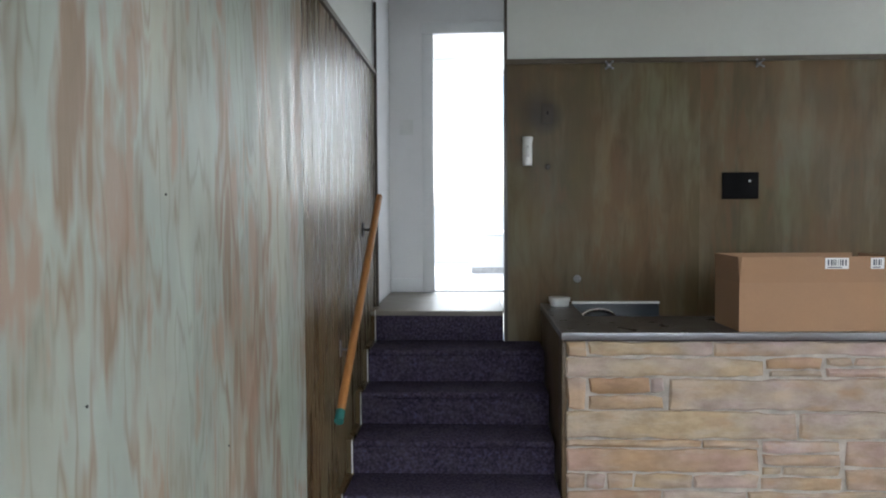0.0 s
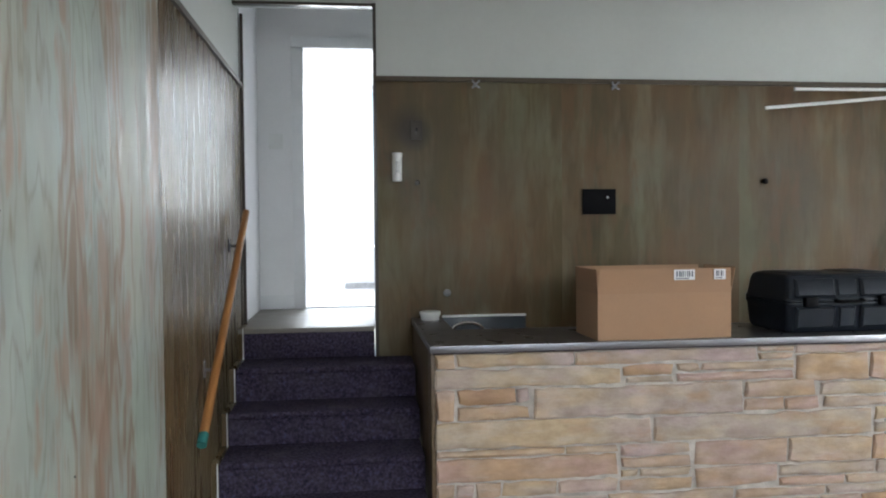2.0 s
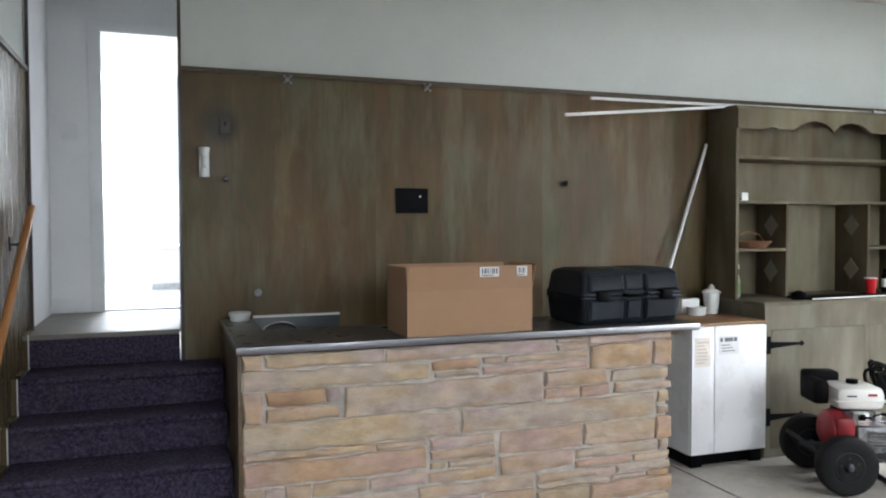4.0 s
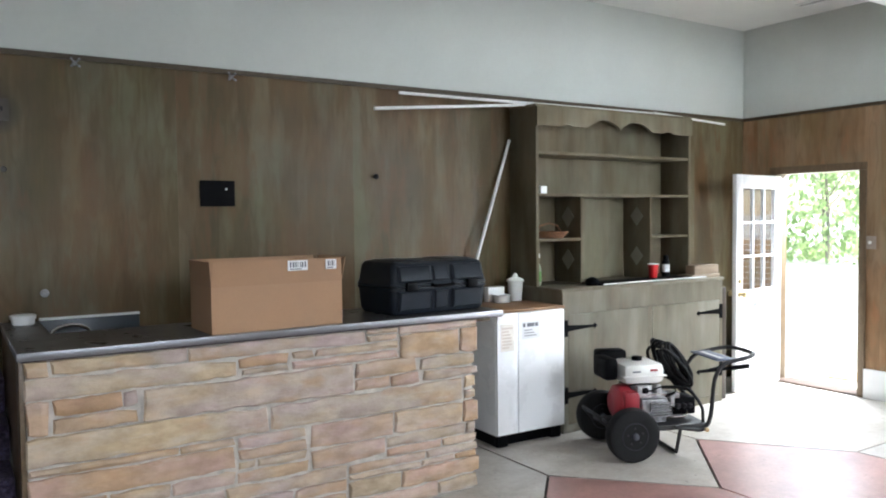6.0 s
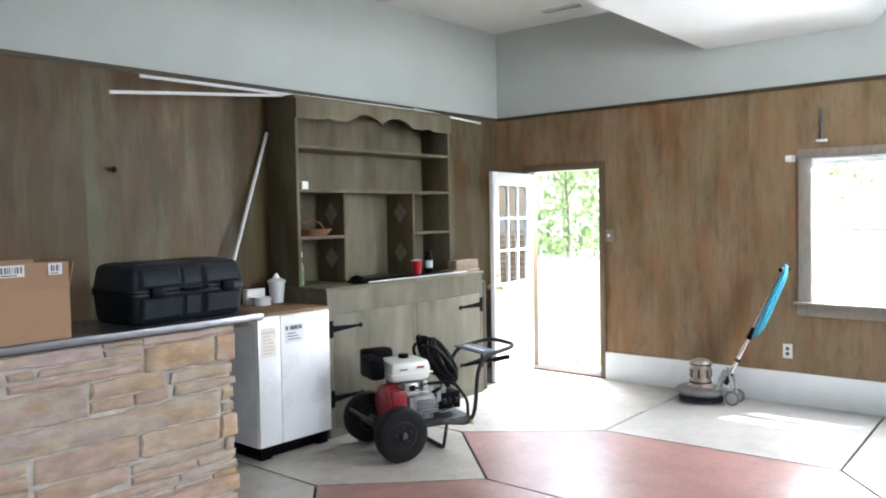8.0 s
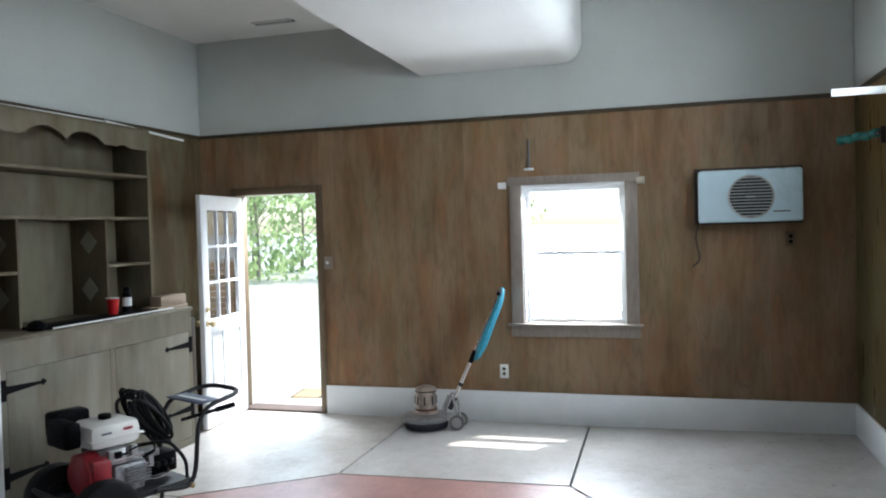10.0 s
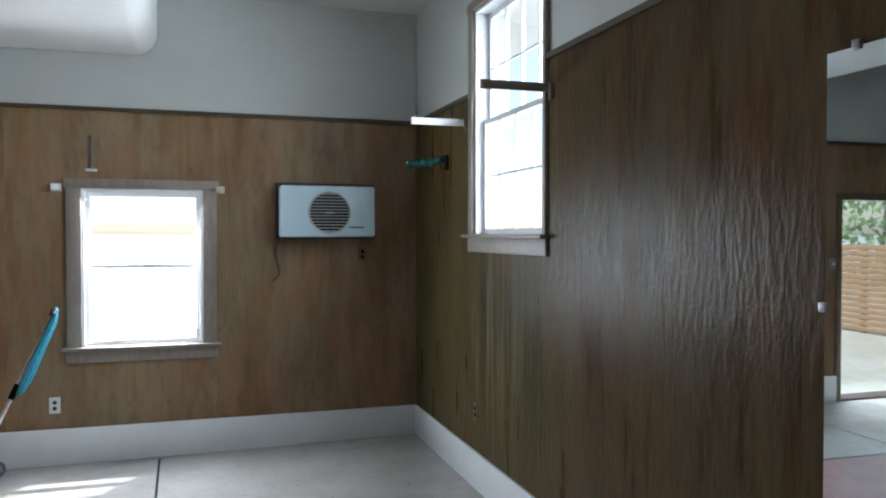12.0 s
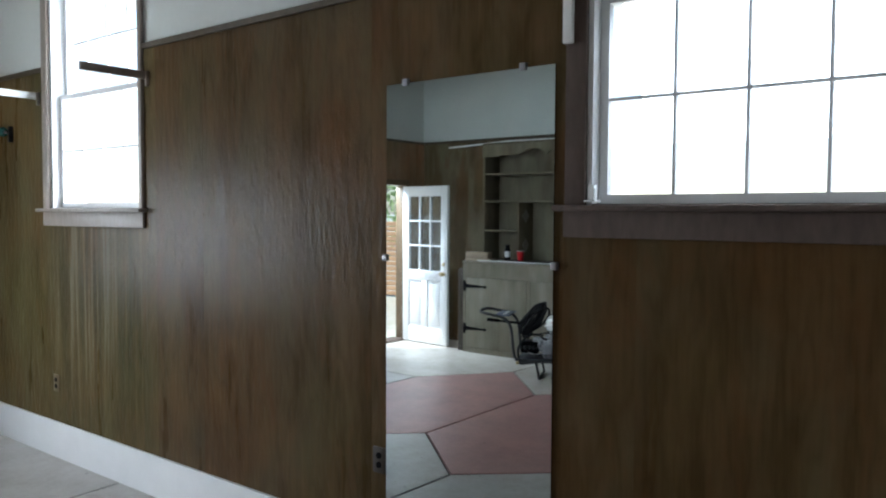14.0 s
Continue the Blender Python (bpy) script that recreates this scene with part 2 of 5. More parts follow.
def leaves_material(name, a, b_):
    """Leaves that let part of the light through."""
    m, nt, b = nodes_of(name, 0.7)
    g = nt.nodes.new("ShaderNodeNewGeometry")
    col = ramp(nt, g.outputs["Random Per Island"], [(0.0, a), (1.0, b_)])
    nt.links.new(col, b.inputs["Base Color"])
    tr = nt.nodes.new("ShaderNodeBsdfTranslucent")
    nt.links.new(col, tr.inputs["Color"])
    mx = nt.nodes.new("ShaderNodeMixShader")
    mx.inputs[0].default_value = 0.75
    nt.links.new(b.outputs[0], mx.inputs[1])
    nt.links.new(tr.outputs[0], mx.inputs[2])
    nt.links.new(mx.outputs[0], nt.nodes["Material Output"].inputs["Surface"])
    return m


PLY_N = plywood("pickled_plywood_north", (0.078, 0.052, 0.021), (0.092, 0.063, 0.027), (0.140, 0.122, 0.077), 0.75, 0.5, 0.25, soot=[((0.33, N_FACE, 2.29), 0.17), ((0.375, N_FACE, 2.25), 0.12)], hue=1.0, fleck=0.55, spread=0.12, cover=0.46, etch=0.14, ring=0.04)
PLY_W = plywood("pickled_plywood_west", (0.195, 0.148, 0.108), (0.220, 0.170, 0.130), (0.285, 0.318, 0.290), 0.95, 0.45, 0.22, gloss=0.08, lines=0.10, spread=0.10, hue=0.40, fleck=0.60, cover=0.38, etch=0.42)
PLY_V = plywood("varnished_plywood_west", (0.080, 0.055, 0.026), (0.104, 0.073, 0.036), (0.138, 0.122, 0.078), 0.6, 0.28, 1.0, gloss=0.09, lines=0.05, spread=0.16, hue=0.45, fleck=0.35, cover=0.44, etch=0.25, wave=(42, 42, 9.0), deep=0.012)
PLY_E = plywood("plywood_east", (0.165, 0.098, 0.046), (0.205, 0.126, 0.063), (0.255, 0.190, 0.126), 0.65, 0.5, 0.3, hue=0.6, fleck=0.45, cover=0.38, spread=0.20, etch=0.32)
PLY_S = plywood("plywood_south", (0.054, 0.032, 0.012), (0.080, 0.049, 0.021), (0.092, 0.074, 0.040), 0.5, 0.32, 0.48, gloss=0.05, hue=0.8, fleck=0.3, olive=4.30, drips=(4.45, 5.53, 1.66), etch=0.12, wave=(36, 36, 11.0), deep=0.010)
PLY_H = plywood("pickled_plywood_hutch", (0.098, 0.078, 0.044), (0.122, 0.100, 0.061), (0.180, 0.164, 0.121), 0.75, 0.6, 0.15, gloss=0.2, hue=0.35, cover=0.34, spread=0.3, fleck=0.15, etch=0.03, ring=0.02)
# the hutch's plywood again, paler to put in the daylight on the base front
PLY_C = plywood("pickled_plywood_cabinet_lit", (0.130, 0.112, 0.077), (0.152, 0.134, 0.098), (0.215, 0.205, 0.168), 0.75, 0.6, 0.15, gloss=0.2, hue=0.3, cover=0.34, spread=0.3, fleck=0.15, etch=0.03, ring=0.02)
RAILWOOD = oak("dark_moulding", (0.04, 0.027, 0.013), (0.075, 0.052, 0.027), 0.5, (1, 1, 1))
DARKCASING = oak("dark_brown_casing", (0.055, 0.036, 0.028), (0.095, 0.067, 0.053), 0.8, (1, 1, 0.3))
TRIMWOOD = oak("stained_trim", (0.075, 0.05, 0.025), (0.16, 0.11, 0.06), 0.45, (1, 1, 1))
CASING = oak("grey_brown_casing", (0.20, 0.165, 0.138), (0.30, 0.255, 0.22), 0.5, (1, 1, 0.3))
PLASTER = plain("painted_plaster", (0.51, 0.535, 0.51), 0.75, vary=0.05, scale=2.0, relief=0.12)
CEILING = plain("ceiling_paint", (0.70, 0.70, 0.68), 0.8, vary=0.05, scale=2.0, relief=0.1)
WHITE = plain("white_gloss_paint", (0.76, 0.77, 0.78), 0.35, vary=0.05, scale=5.0)
WHITE_WALL = plain("white_wall_paint", (0.80, 0.80, 0.81), 0.6, vary=0.04, scale=3.0)
BEIGE = concrete("beige_concrete", (0.45, 0.42, 0.38), 0.2, (0.25, 0.20, 0.15))
RED = concrete("red_concrete", (0.33, 0.18, 0.16), 0.32, (0.20, 0.11, 0.10))
PALE = concrete("pale_concrete", (0.40, 0.385, 0.365), 0.18, (0.27, 0.235, 0.20))
JOINT = plain("joint_filler", (0.05, 0.045, 0.04), 0.9)
STONE = stone()
MORTAR = plain("mortar", (0.46, 0.425, 0.385), 0.95, vary=0.35, scale=14, relief=0.6)
CARPET = carpet_material()
LAMINATE = plain("dark_laminate", (0.045, 0.042, 0.045), 0.3, vary=0.25, scale=8)
STEEL = plain("brushed_steel", (0.27, 0.27, 0.29), 0.42, 1.0, vary=0.04, scale=3)
CHROME = plain("chrome", (0.75, 0.75, 0.76), 0.12, 1.0, vary=0.05)
BRASS = plain("brass", (0.60, 0.49, 0.28), 0.35, 1.0, vary=0.1)
BLACKIRON = plain("black_iron", (0.014, 0.014, 0.016), 0.6, 0.0, vary=0.3)
BLACK = plain("black_plastic", (0.003, 0.003, 0.004), 0.5, vary=0.3, spec=0.06)
CASEPLASTIC = plain("charcoal_plastic", (0.012, 0.016, 0.023), 0.40, vary=0.25, scale=14, relief=0.15, spec=0.25)
RUBBER = plain("rubber", (0.008, 0.008, 0.009), 0.7, vary=0.3, relief=0.2, spec=0.25)
CARDBOARD = plain("cardboard", (0.36, 0.215, 0.125), 0.85, vary=0.07, scale=6, relief=0.1)
FLAPCARD = plain("cardboard_flap", (0.335, 0.198, 0.114), 0.85, vary=0.07, scale=6, relief=0.1)
PAPER = plain("white_label", (0.75, 0.76, 0.78), 0.7, vary=0.04)
INK = plain("ink", (0.07, 0.08, 0.11), 0.7)
ENAMEL = plain("white_enamel", (0.90, 0.91, 0.93), 0.28, vary=0.015, scale=4)
PLASTICWHITE = plain("white_plastic", (0.74, 0.75, 0.74), 0.4, vary=0.05)
IVORY = plain("ivory_plastic", (0.55, 0.50, 0.40), 0.4, vary=0.06)
BROWNPLATE = plain("brown_plastic", (0.035, 0.024, 0.016), 0.4, vary=0.2)
REDPAINT = plain("red_paint", (0.27, 0.018, 0.026), 0.35, vary=0.15)
ALLOY = plain("cast_alloy", (0.46, 0.46, 0.46), 0.45, 0.8, vary=0.3, scale=25)
CASTING = plain("oily_casting", (0.30, 0.30, 0.31), 0.5, 0.6, vary=0.55, scale=22)
TANKWHITE = plain("cream_white_paint", (0.72, 0.71, 0.67), 0.32, vary=0.06)
TEAL = plain("teal_cord", (0.045, 0.29, 0.40), 0.5, vary=0.35, scale=40, relief=0.3)
TEALCLOTH = plain("teal_cloth", (0.015, 0.14, 0.125), 0.8, vary=0.3, scale=30, relief=0.3)
HANDRAIL = oak("orange_wood", (0.26, 0.105, 0.03), (0.42, 0.19, 0.06), 0.4, (1, 0.2, 0.2))
WOODTOP = oak("brown_wood_board", (0.20, 0.10, 0.045), (0.36, 0.21, 0.11), 0.5, (0.15, 1, 1))
PINE = oak("weathered_board", (0.24, 0.175, 0.115), (0.36, 0.28, 0.20), 0.6, (0.15, 1, 1))
WICKER = plain("wicker", (0.20, 0.09, 0.04), 0.7, vary=0.5, scale=60, relief=0.6)
REDCUP = plain("red_cup", (0.45, 0.008, 0.012), 0.3, vary=0.06)
GREEN = plain("green_label", (0.07, 0.20, 0.03), 0.4)
CLEAR = glass("window_glass")
MIRROR, _nt, _b = nodes_of("mirror_silver", 0.015, 1.0, (0.49, 0.53, 0.54))
CEDAR = oak("cedar_slat", (0.36, 0.20, 0.10), (0.52, 0.32, 0.18), 0.7, (0.2, 1, 1))
GROUND = concrete("sunlit_ground", (0.52, 0.50, 0.44), 0.2, (0.33, 0.36, 0.22))
BARK = plain("bark", (0.30, 0.27, 0.22), 0.9, vary=0.4, scale=12, relief=0.8)
LEAF = leaves_material("foliage", (0.32, 0.44, 0.20), (0.50, 0.60, 0.34))


# ---- building helpers ----
def bx(bm, a, b, bev=0.0, seg=2):
    """A box from corner a to corner b, with rounded edges."""
    r = bmesh.ops.create_cube(bm, size=1)
    for v in r["verts"]:
        v.co = Vector([a[i] + (v.co[i] + 0.5) * (b[i] - a[i]) for i in range(3)])
    if bev:
        es = {e for v in r["verts"] for e in v.link_edges}
        bmesh.ops.bevel(bm, geom=list(es), offset=bev, segments=seg, affect="EDGES", profile=0.5)
    return r["verts"]


def tube(bm, pts, r, seg=10, caps=True):
    """A round bar along the points; r is one radius or one for each point."""
    pts = [Vector(p) for p in pts]
    rs = r if isinstance(r, (list, tuple)) else [r] * len(pts)
    rings, side = [], None
    for i, p in enumerate(pts):
        d = (pts[min(i + 1, len(pts) - 1)] - pts[max(i - 1, 0)]).normalized()
        if side is None:
            side = d.orthogonal().normalized()
        side = (side - d * side.dot(d)).normalized()
        up = d.cross(side)
        rings.append([bm.verts.new(p + (side * math.cos(k * math.tau / seg) + up * math.sin(k * math.tau / seg)) * rs[i]) for k in range(seg)])
    for a, b in zip(rings, rings[1:]):
        for k in range(seg):
            bm.faces.new((a[k], a[(k + 1) % seg], b[(k + 1) % seg], b[k]))
    if caps:
        bm.faces.new(rings[0][::-1])
        bm.faces.new(rings[-1])


def lathe(bm, prof, seg=24, at=(0, 0, 0), axis="z"):
    """A turned form from (radius, height) pairs."""
    rings = []
    for r, h in prof:
        ring = []
        for k in range(seg):
            c, s = math.cos(k * math.tau / seg) * r, math.sin(k * math.tau / seg) * r
            p = {"z": (c, s, h), "y": (c, h, s), "x": (h, c, s)}[axis]
            ring.append(bm.verts.new(Vector(at) + Vector(p)))
        rings.append(ring)
    for a, b in zip(rings, rings[1:]):
        for k in range(seg):
            bm.faces.new((a[k], a[(k + 1) % seg], b[(k + 1) % seg], b[k]))
    bm.faces.new(rings[0][::-1])
    bm.faces.new(rings[-1])


def prism(bm, pts, z0, z1, flat=None):
    """An upright block over a polygon; flat maps (u, v, w) to the place."""
    f = flat or (lambda u, v, w: (u, v, w))
    lo, hi = [bm.verts.new(f(u, v, z0)) for u, v in pts], [bm.verts.new(f(u, v, z1)) for u, v in pts]
    n = len(pts)
    bm.faces.new(lo[::-1])
    bm.faces.new(hi)
    for k in range(n):
        bm.faces.new((lo[k], lo[(k + 1) % n], hi[(k + 1) % n], hi[k]))


def mesh_of(name, bm, material, smooth=True):
    bmesh.ops.recalc_face_normals(bm, faces=bm.faces)
    me = bpy.data.meshes.new(name)
    bm.to_mesh(me)
    bm.free()
    me.materials.append(material)
    if smooth:
        me.shade_smooth()
        me.set_sharp_from_angle(angle=radians(38))
    return me


def part(name, bm, material, parent=None, label=""):
    ob = new(name, mesh_of(name, bm, material))
    if parent:
        ob.parent = parent
    return tagged(ob, label)


def made(fn, *args, **kw):
    bm = bmesh.new()
    fn(bm, *args, **kw)
    return bm


def boxes(*pairs, bev=0.0):
    bm = bmesh.new()
    for a, b in pairs:
        bx(bm, a, b, bev)
    return bm


def thing(name, at, label, category, group="", turn=0.0):
    ob = new(name)
    ob.matrix_world = pose(*at, 0, 0, turn)
    ob.empty_display_size = 0.1
    return tagged(ob, label, category, group)


def solid(name, bm, material, label, category, group=""):
    return tagged(part(name, bm, material), label, category, group)


def setting(name, bm, material, label):
    return tagged(part(name, bm, material), label, name.split("_")[0], kind="structure")


# ---- the room ----
def cells(us, zs, holes):
    """Rectangles of a wall, cut at the given lines and round the holes (u0, u1, z0, z1)."""
    us = sorted({*us, *[h[0] for h in holes if us[0] < h[0] < us[-1]], *[h[1] for h in holes if us[0] < h[1] < us[-1]]})
    zs = sorted({*zs, *[h[2] for h in holes if zs[0] < h[2] < zs[-1]], *[h[3] for h in holes if zs[0] < h[3] < zs[-1]]})
    for a, b in zip(us, us[1:]):
        for c, d in zip(zs, zs[1:]):
            u, z = (a + b) / 2, (c + d) / 2
            if not any(h[0] < u < h[1] and h[2] < z < h[3] for h in holes):
                yield a, b, c, d


def wall(name, axis, face, out, u0, u1, holes, ply, seams, label, top=CEIL, thick=0.16):
    """A plastered wall with plywood sheets on it up to the rail. out: +1 or -1, the way from the room."""
    def span(lo, hi, a, b, c, d):
        lo, hi = sorted((lo, hi))
        return ((lo, a, c), (hi, b, d)) if axis == "x" else ((a, lo, c), (b, hi, d))
    core = bmesh.new()
    for a, b, c, d in cells([u0, u1], [-0.1, top], holes):
        bx(core, *span(face + out * 0.009, face + out * thick, a, b, c, d))
    ob = setting(name, core, PLASTER, label)
    plies = ply if isinstance(ply, list) else [ply] * len(seams)
    for a, b, sheet in zip(seams, seams[1:], plies):
        bm = bmesh.new()
        for p, q, c, d in cells([a + 0.0002, b - 0.0002], [0.0, RAIL - 0.03], holes):
            bx(bm, *span(face, face + out * 0.0085, p, q, c, d))
        if bm.verts:
            part("plywood_panel", bm, sheet, ob)
    rail = bmesh.new()
    for a, b, c, d in cells([u0, u1], [RAIL - 0.03, RAIL], holes):
        bx(rail, *span(face - out * 0.016, face + out * 0.0085, a, b, c, d))
    part("panel_rail", rail, RAILWOOD, ob, "thin stained wooden moulding over the plywood")
    return ob


DOOR = (2.895, 3.715, -0.1, 2.03)            # y0, y1, z0, z1 in the east wall
WIN_E = (0.135, 0.995, 0.85, 2.02)
WIN_S = (4.445, 5.535, 1.68, 3.14)
WIN_B = (-0.46, 1.613, 1.69, 3.14)
OPEN_W = 0.113                                # the stair opening's right edge

nw = wall("wall_north", "y", N, 1, OPEN_W, E + 0.16, [], PLY_N, [OPEN_W, 1.33, 2.55, 3.77, 4.99, 6.21, E], "north wall of dark pickled plywood under white plaster")
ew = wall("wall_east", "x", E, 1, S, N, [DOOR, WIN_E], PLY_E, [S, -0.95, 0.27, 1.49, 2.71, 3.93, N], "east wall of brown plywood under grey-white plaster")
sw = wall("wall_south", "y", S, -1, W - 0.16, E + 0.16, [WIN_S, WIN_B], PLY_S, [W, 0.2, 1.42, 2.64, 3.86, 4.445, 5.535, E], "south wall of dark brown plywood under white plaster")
ww = wall("wall_west", "x", W, -1, S, 4.42, [], [PLY_W, PLY_W, PLY_W, PLY_V, PLY_V], [S, -0.21, 1.01, 2.23, 3.45, 4.42], "west wall of bleached pickled plywood beside the stairs")
setting("wall_north_header", boxes(((W - 0.16, N + 0.009, 3.07), (OPEN_W, N + 0.16, CEIL))), PLASTER, "plaster above the stair opening")
setting("ceiling", boxes(((W - 0.16, S - 0.16, CEIL), (E + 0.16, N + 0.16, CEIL + 0.12))), CEILING, "white painted ceiling")


def soffit(bm):
    y0, y1, z, r = 0.46, 1.86, 3.01, 0.17
    pts = [(y1, CEIL), (y1, z)] + [(y0 + r - r * math.sin(a), z + r - r * math.cos(a)) for a in [k * math.pi / 16 for k in range(9)]] + [(y0, CEIL)]
    prism(bm, pts, W, E, lambda u, v, w: (w, u, v))


setting("ceiling_soffit", made(soffit), CEILING, "boxed white ceiling beam with one rounded edge")
vent = thing("ceiling_vent", (6.54, 3.05, CEIL), "narrow dark slot vent set in the white ceiling", "vent")
part("frame", boxes(((-0.05, -0.19, -0.012), (-0.03, 0.19, 0.0)), ((0.03, -0.19, -0.012), (0.05, 0.19, 0.0))), PLASTICWHITE, vent)
part("backing", boxes(((-0.029, -0.185, -0.006), (0.029, 0.185, 0.0))), BLACKIRON, vent)
for k in range(3):
    part("slat", boxes(((-0.022 + k * 0.016, -0.18, -0.011), (-0.016 + k * 0.016, 0.18, -0.0065))), ALLOY, vent)


# white skirting along the east and south walls
base = setting("baseboard", boxes(((E - 0.022, S + 0.001, 0.0), (E - 0.001, 2.84, 0.262)), bev=0.004), WHITE, "tall white painted baseboard")
part("baseboard_run", boxes(((W + 0.001, S + 0.001, 0.0), (E - 0.023, S + 0.022, 0.262)), bev=0.004), WHITE, base)

# dark corner strips at the stair opening
setting("trim_stair_opening", boxes(((OPEN_W - 0.004, N - 0.012, 0.82), (OPEN_W + 0.016, N - 0.001, 3.07)), ((W + 0.001, 4.40, LAND), (W + 0.02, 4.42, 3.07)), ((W, N - 0.004, 3.05), (OPEN_W, N + 0.05, 3.069))), BROWNPLATE, "thin dark corner strips round the stair opening")
setting("trim_stair_edge", boxes(((OPEN_W - 0.010, N - 0.016, 0.825), (OPEN_W - 0.0045, N + 0.0, 2.55))), STEEL, "thin pale metal edge beside the stair opening")

# ---- floor: scored concrete with a row of red hexagons ----
setting("floor", boxes(((W, S, -0.12), (E, N, -0.022))), JOINT, "dark bed under scored concrete slabs")
floor = bpy.data.objects["floor"]
HX, HY0, HY1, HT = 0.71, 0.50, 2.085, 0.755  # half width, side from and to, tip height


def shrink(pts, d):
    """The polygon pulled in by half a joint."""
    n, out = len(pts), []
    for k in range(n):
        p, a, b = Vector(pts[k]), Vector(pts[k - 1]), Vector(pts[(k + 1) % n])
        e, f = (p - a).normalized(), (b - p).normalized()
        m, o = Vector((-e.y, e.x)), Vector((-f.y, f.x))
        h = m + o
        out.append(p + h * (d / max(0.2, h.dot(m) if h.length else 1)))
    return out


def slab(name, pts, mat, label=""):
    bm = bmesh.new()
    pts = [Vector(p) for p in pts]
    if sum(a.x * b.y - b.x * a.y for a, b in zip(pts, pts[1:] + pts[:1])) < 0:
        pts.reverse()
    prism(bm, shrink(pts, 0.009), -0.02, 0.0)
    for v in bm.verts:
        if v.co.x > 1.2 and v.co.y < S + 0.05:
            v.co.z += 0.026                   # the floor rises a little towards that wall
    part(name, bm, mat, floor, label)


CX = [4.69 - 1.42 * k for k in range(5)]
END1, END0 = (5.335, 2.01), (5.405, 0.43)     # the last hexagon is a little askew
for cx in CX:
    x0, x1 = max(cx - HX, W), cx + HX
    if cx - HX < W:
        continue
    last = cx > 4.6
    r1, r0 = (END1, END0) if last else ((cx + HX, HY1), (cx + HX, HY0))
    slab("red_slab", [(cx - HX, HY0), (cx, HY0 - 0.63), r0, r1, (cx, HY1 + HT), (cx - HX, HY1)], RED)
    slab("beige_slab", [(cx, HY1 + HT), r1, (E, r1[1]), (E, N), (cx, N)] if last else [(cx, HY1 + HT), r1, (cx + 2 * HX, HY1 + HT), (cx + 2 * HX, N), (cx, N)], BEIGE)
    slab("pale_slab", [(cx, HY0 - 0.63), r0, (E, 0.462), (E, S), (cx, S)] if last else [(cx, HY0 - 0.63), r0, (cx + 2 * HX, HY0 - 0.63), (cx + 2 * HX, S), (cx, S)], PALE)
slab("pale_slab", [END0, (E, 0.462), (E, END1[1]), END1], PALE)
xl = CX[3] - HX
slab("beige_slab", [(W, HY0 - 0.63), (CX[3], HY0 - 0.63), (xl, HY0), (xl, HY1), (CX[3], HY1 + HT), (CX[3], N), (W, N)], BEIGE)
slab("pale_slab", [(W, S), (CX[3], S), (CX[3], HY0 - 0.63), (W, HY0 - 0.63)], PALE)

# ---- stairs and hall ----
stairs = thing("carpeted_stairs", (0, 0, 0), "stair steps in dark purple flecked carpet", "stairs")
NOSE = [(2.55, 0.12), (2.85, 0.29), (3.16, 0.465), (3.48, 0.645), (3.77, 0.835), (4.135, 1.026)]
SL = W + 0.034
for k, (y, z) in enumerate(NOSE[:-1]):
    y2, z0 = NOSE[k + 1][0] + 0.03, NOSE[k - 1][1] if k else 0.0
    bm = bmesh.new()
    bx(bm, (SL, y + 0.012, z0), (0.335, y2, z - 0.03))
    bx(bm, (SL, y - 0.008, z - 0.035), (0.335, y2, z), 0.014, 3)
    part("step", bm, CARPET, stairs)
part("step", boxes(((SL, 4.127, 0.835), (OPEN_W - 0.012, 4.17, 0.995)), bev=0.004), CARPET, stairs)
for k, (y, z) in enumerate(NOSE):
    z0 = NOSE[k - 1][1] if k else 0.0
    y2 = NOSE[k + 1][0] if k < 5 else y + 0.25
    part("wall_filler", boxes(((W + 0.0005, y - 0.004, 0.0), (SL - 0.006, y2 - 0.0045, z + 0.004))), PLY_V, stairs, "plywood skirt beside the step")
    part("wall_edging", boxes(((SL - 0.0055, y - 0.014, z0), (SL - 0.0005, y - 0.0005, z + 0.004))), PLASTICWHITE, stairs, "chipped white edging beside the step")
setting("landing", boxes(((W - 0.16, 4.128, LAND - 0.03), (OPEN_W - 0.012, HALL, LAND)), ((OPEN_W - 0.012, N + 0.162, LAND - 0.03), (1.4, HALL, LAND)), bev=0.003), plain("landing_tile", (0.185, 0.168, 0.145), 0.5, vary=0.15, scale=6), "beige landing floor at the head of the stairs")
HD = (-0.408, 0.42, LAND - 0.1, 3.068)
hall = bmesh.new()
for a, b, c, d in cells([W - 0.16, 1.4], [LAND - 0.1, 3.44], [HD]):
    bx(hall, (a, HALL, c), (b, HALL + 0.12, d))
bx(hall, (W - 0.16, 4.42, 0.6), (W, HALL, 3.44))
bx(hall, (1.4, N + 0.16, 0.6), (1.5, HALL + 0.12, 3.44))
setting("hall_walls", hall, WHITE_WALL, "white painted hall walls")
setting("hall_ceiling", boxes(((W - 0.16, N + 0.16, 3.44), (1.5, HALL + 0.12, 3.54))), WHITE_WALL, "white hall ceiling")
dc = bmesh.new()
bx(dc, (HD[0] - 0.085, HALL - 0.02, LAND), (HD[0] + 0.004, HALL + 0.1, 3.068), 0.005)
bx(dc, (HD[1] - 0.004, HALL - 0.02, LAND), (HD[1] + 0.085, HALL + 0.1, 3.068), 0.005)
bx(dc, (HD[0] - 0.085, HALL - 0.022, 3.0685), (HD[1] + 0.085, HALL + 0.1, 3.155), 0.005)
setting("door_hall_casing", dc, WHITE, "white casing of an open doorway")
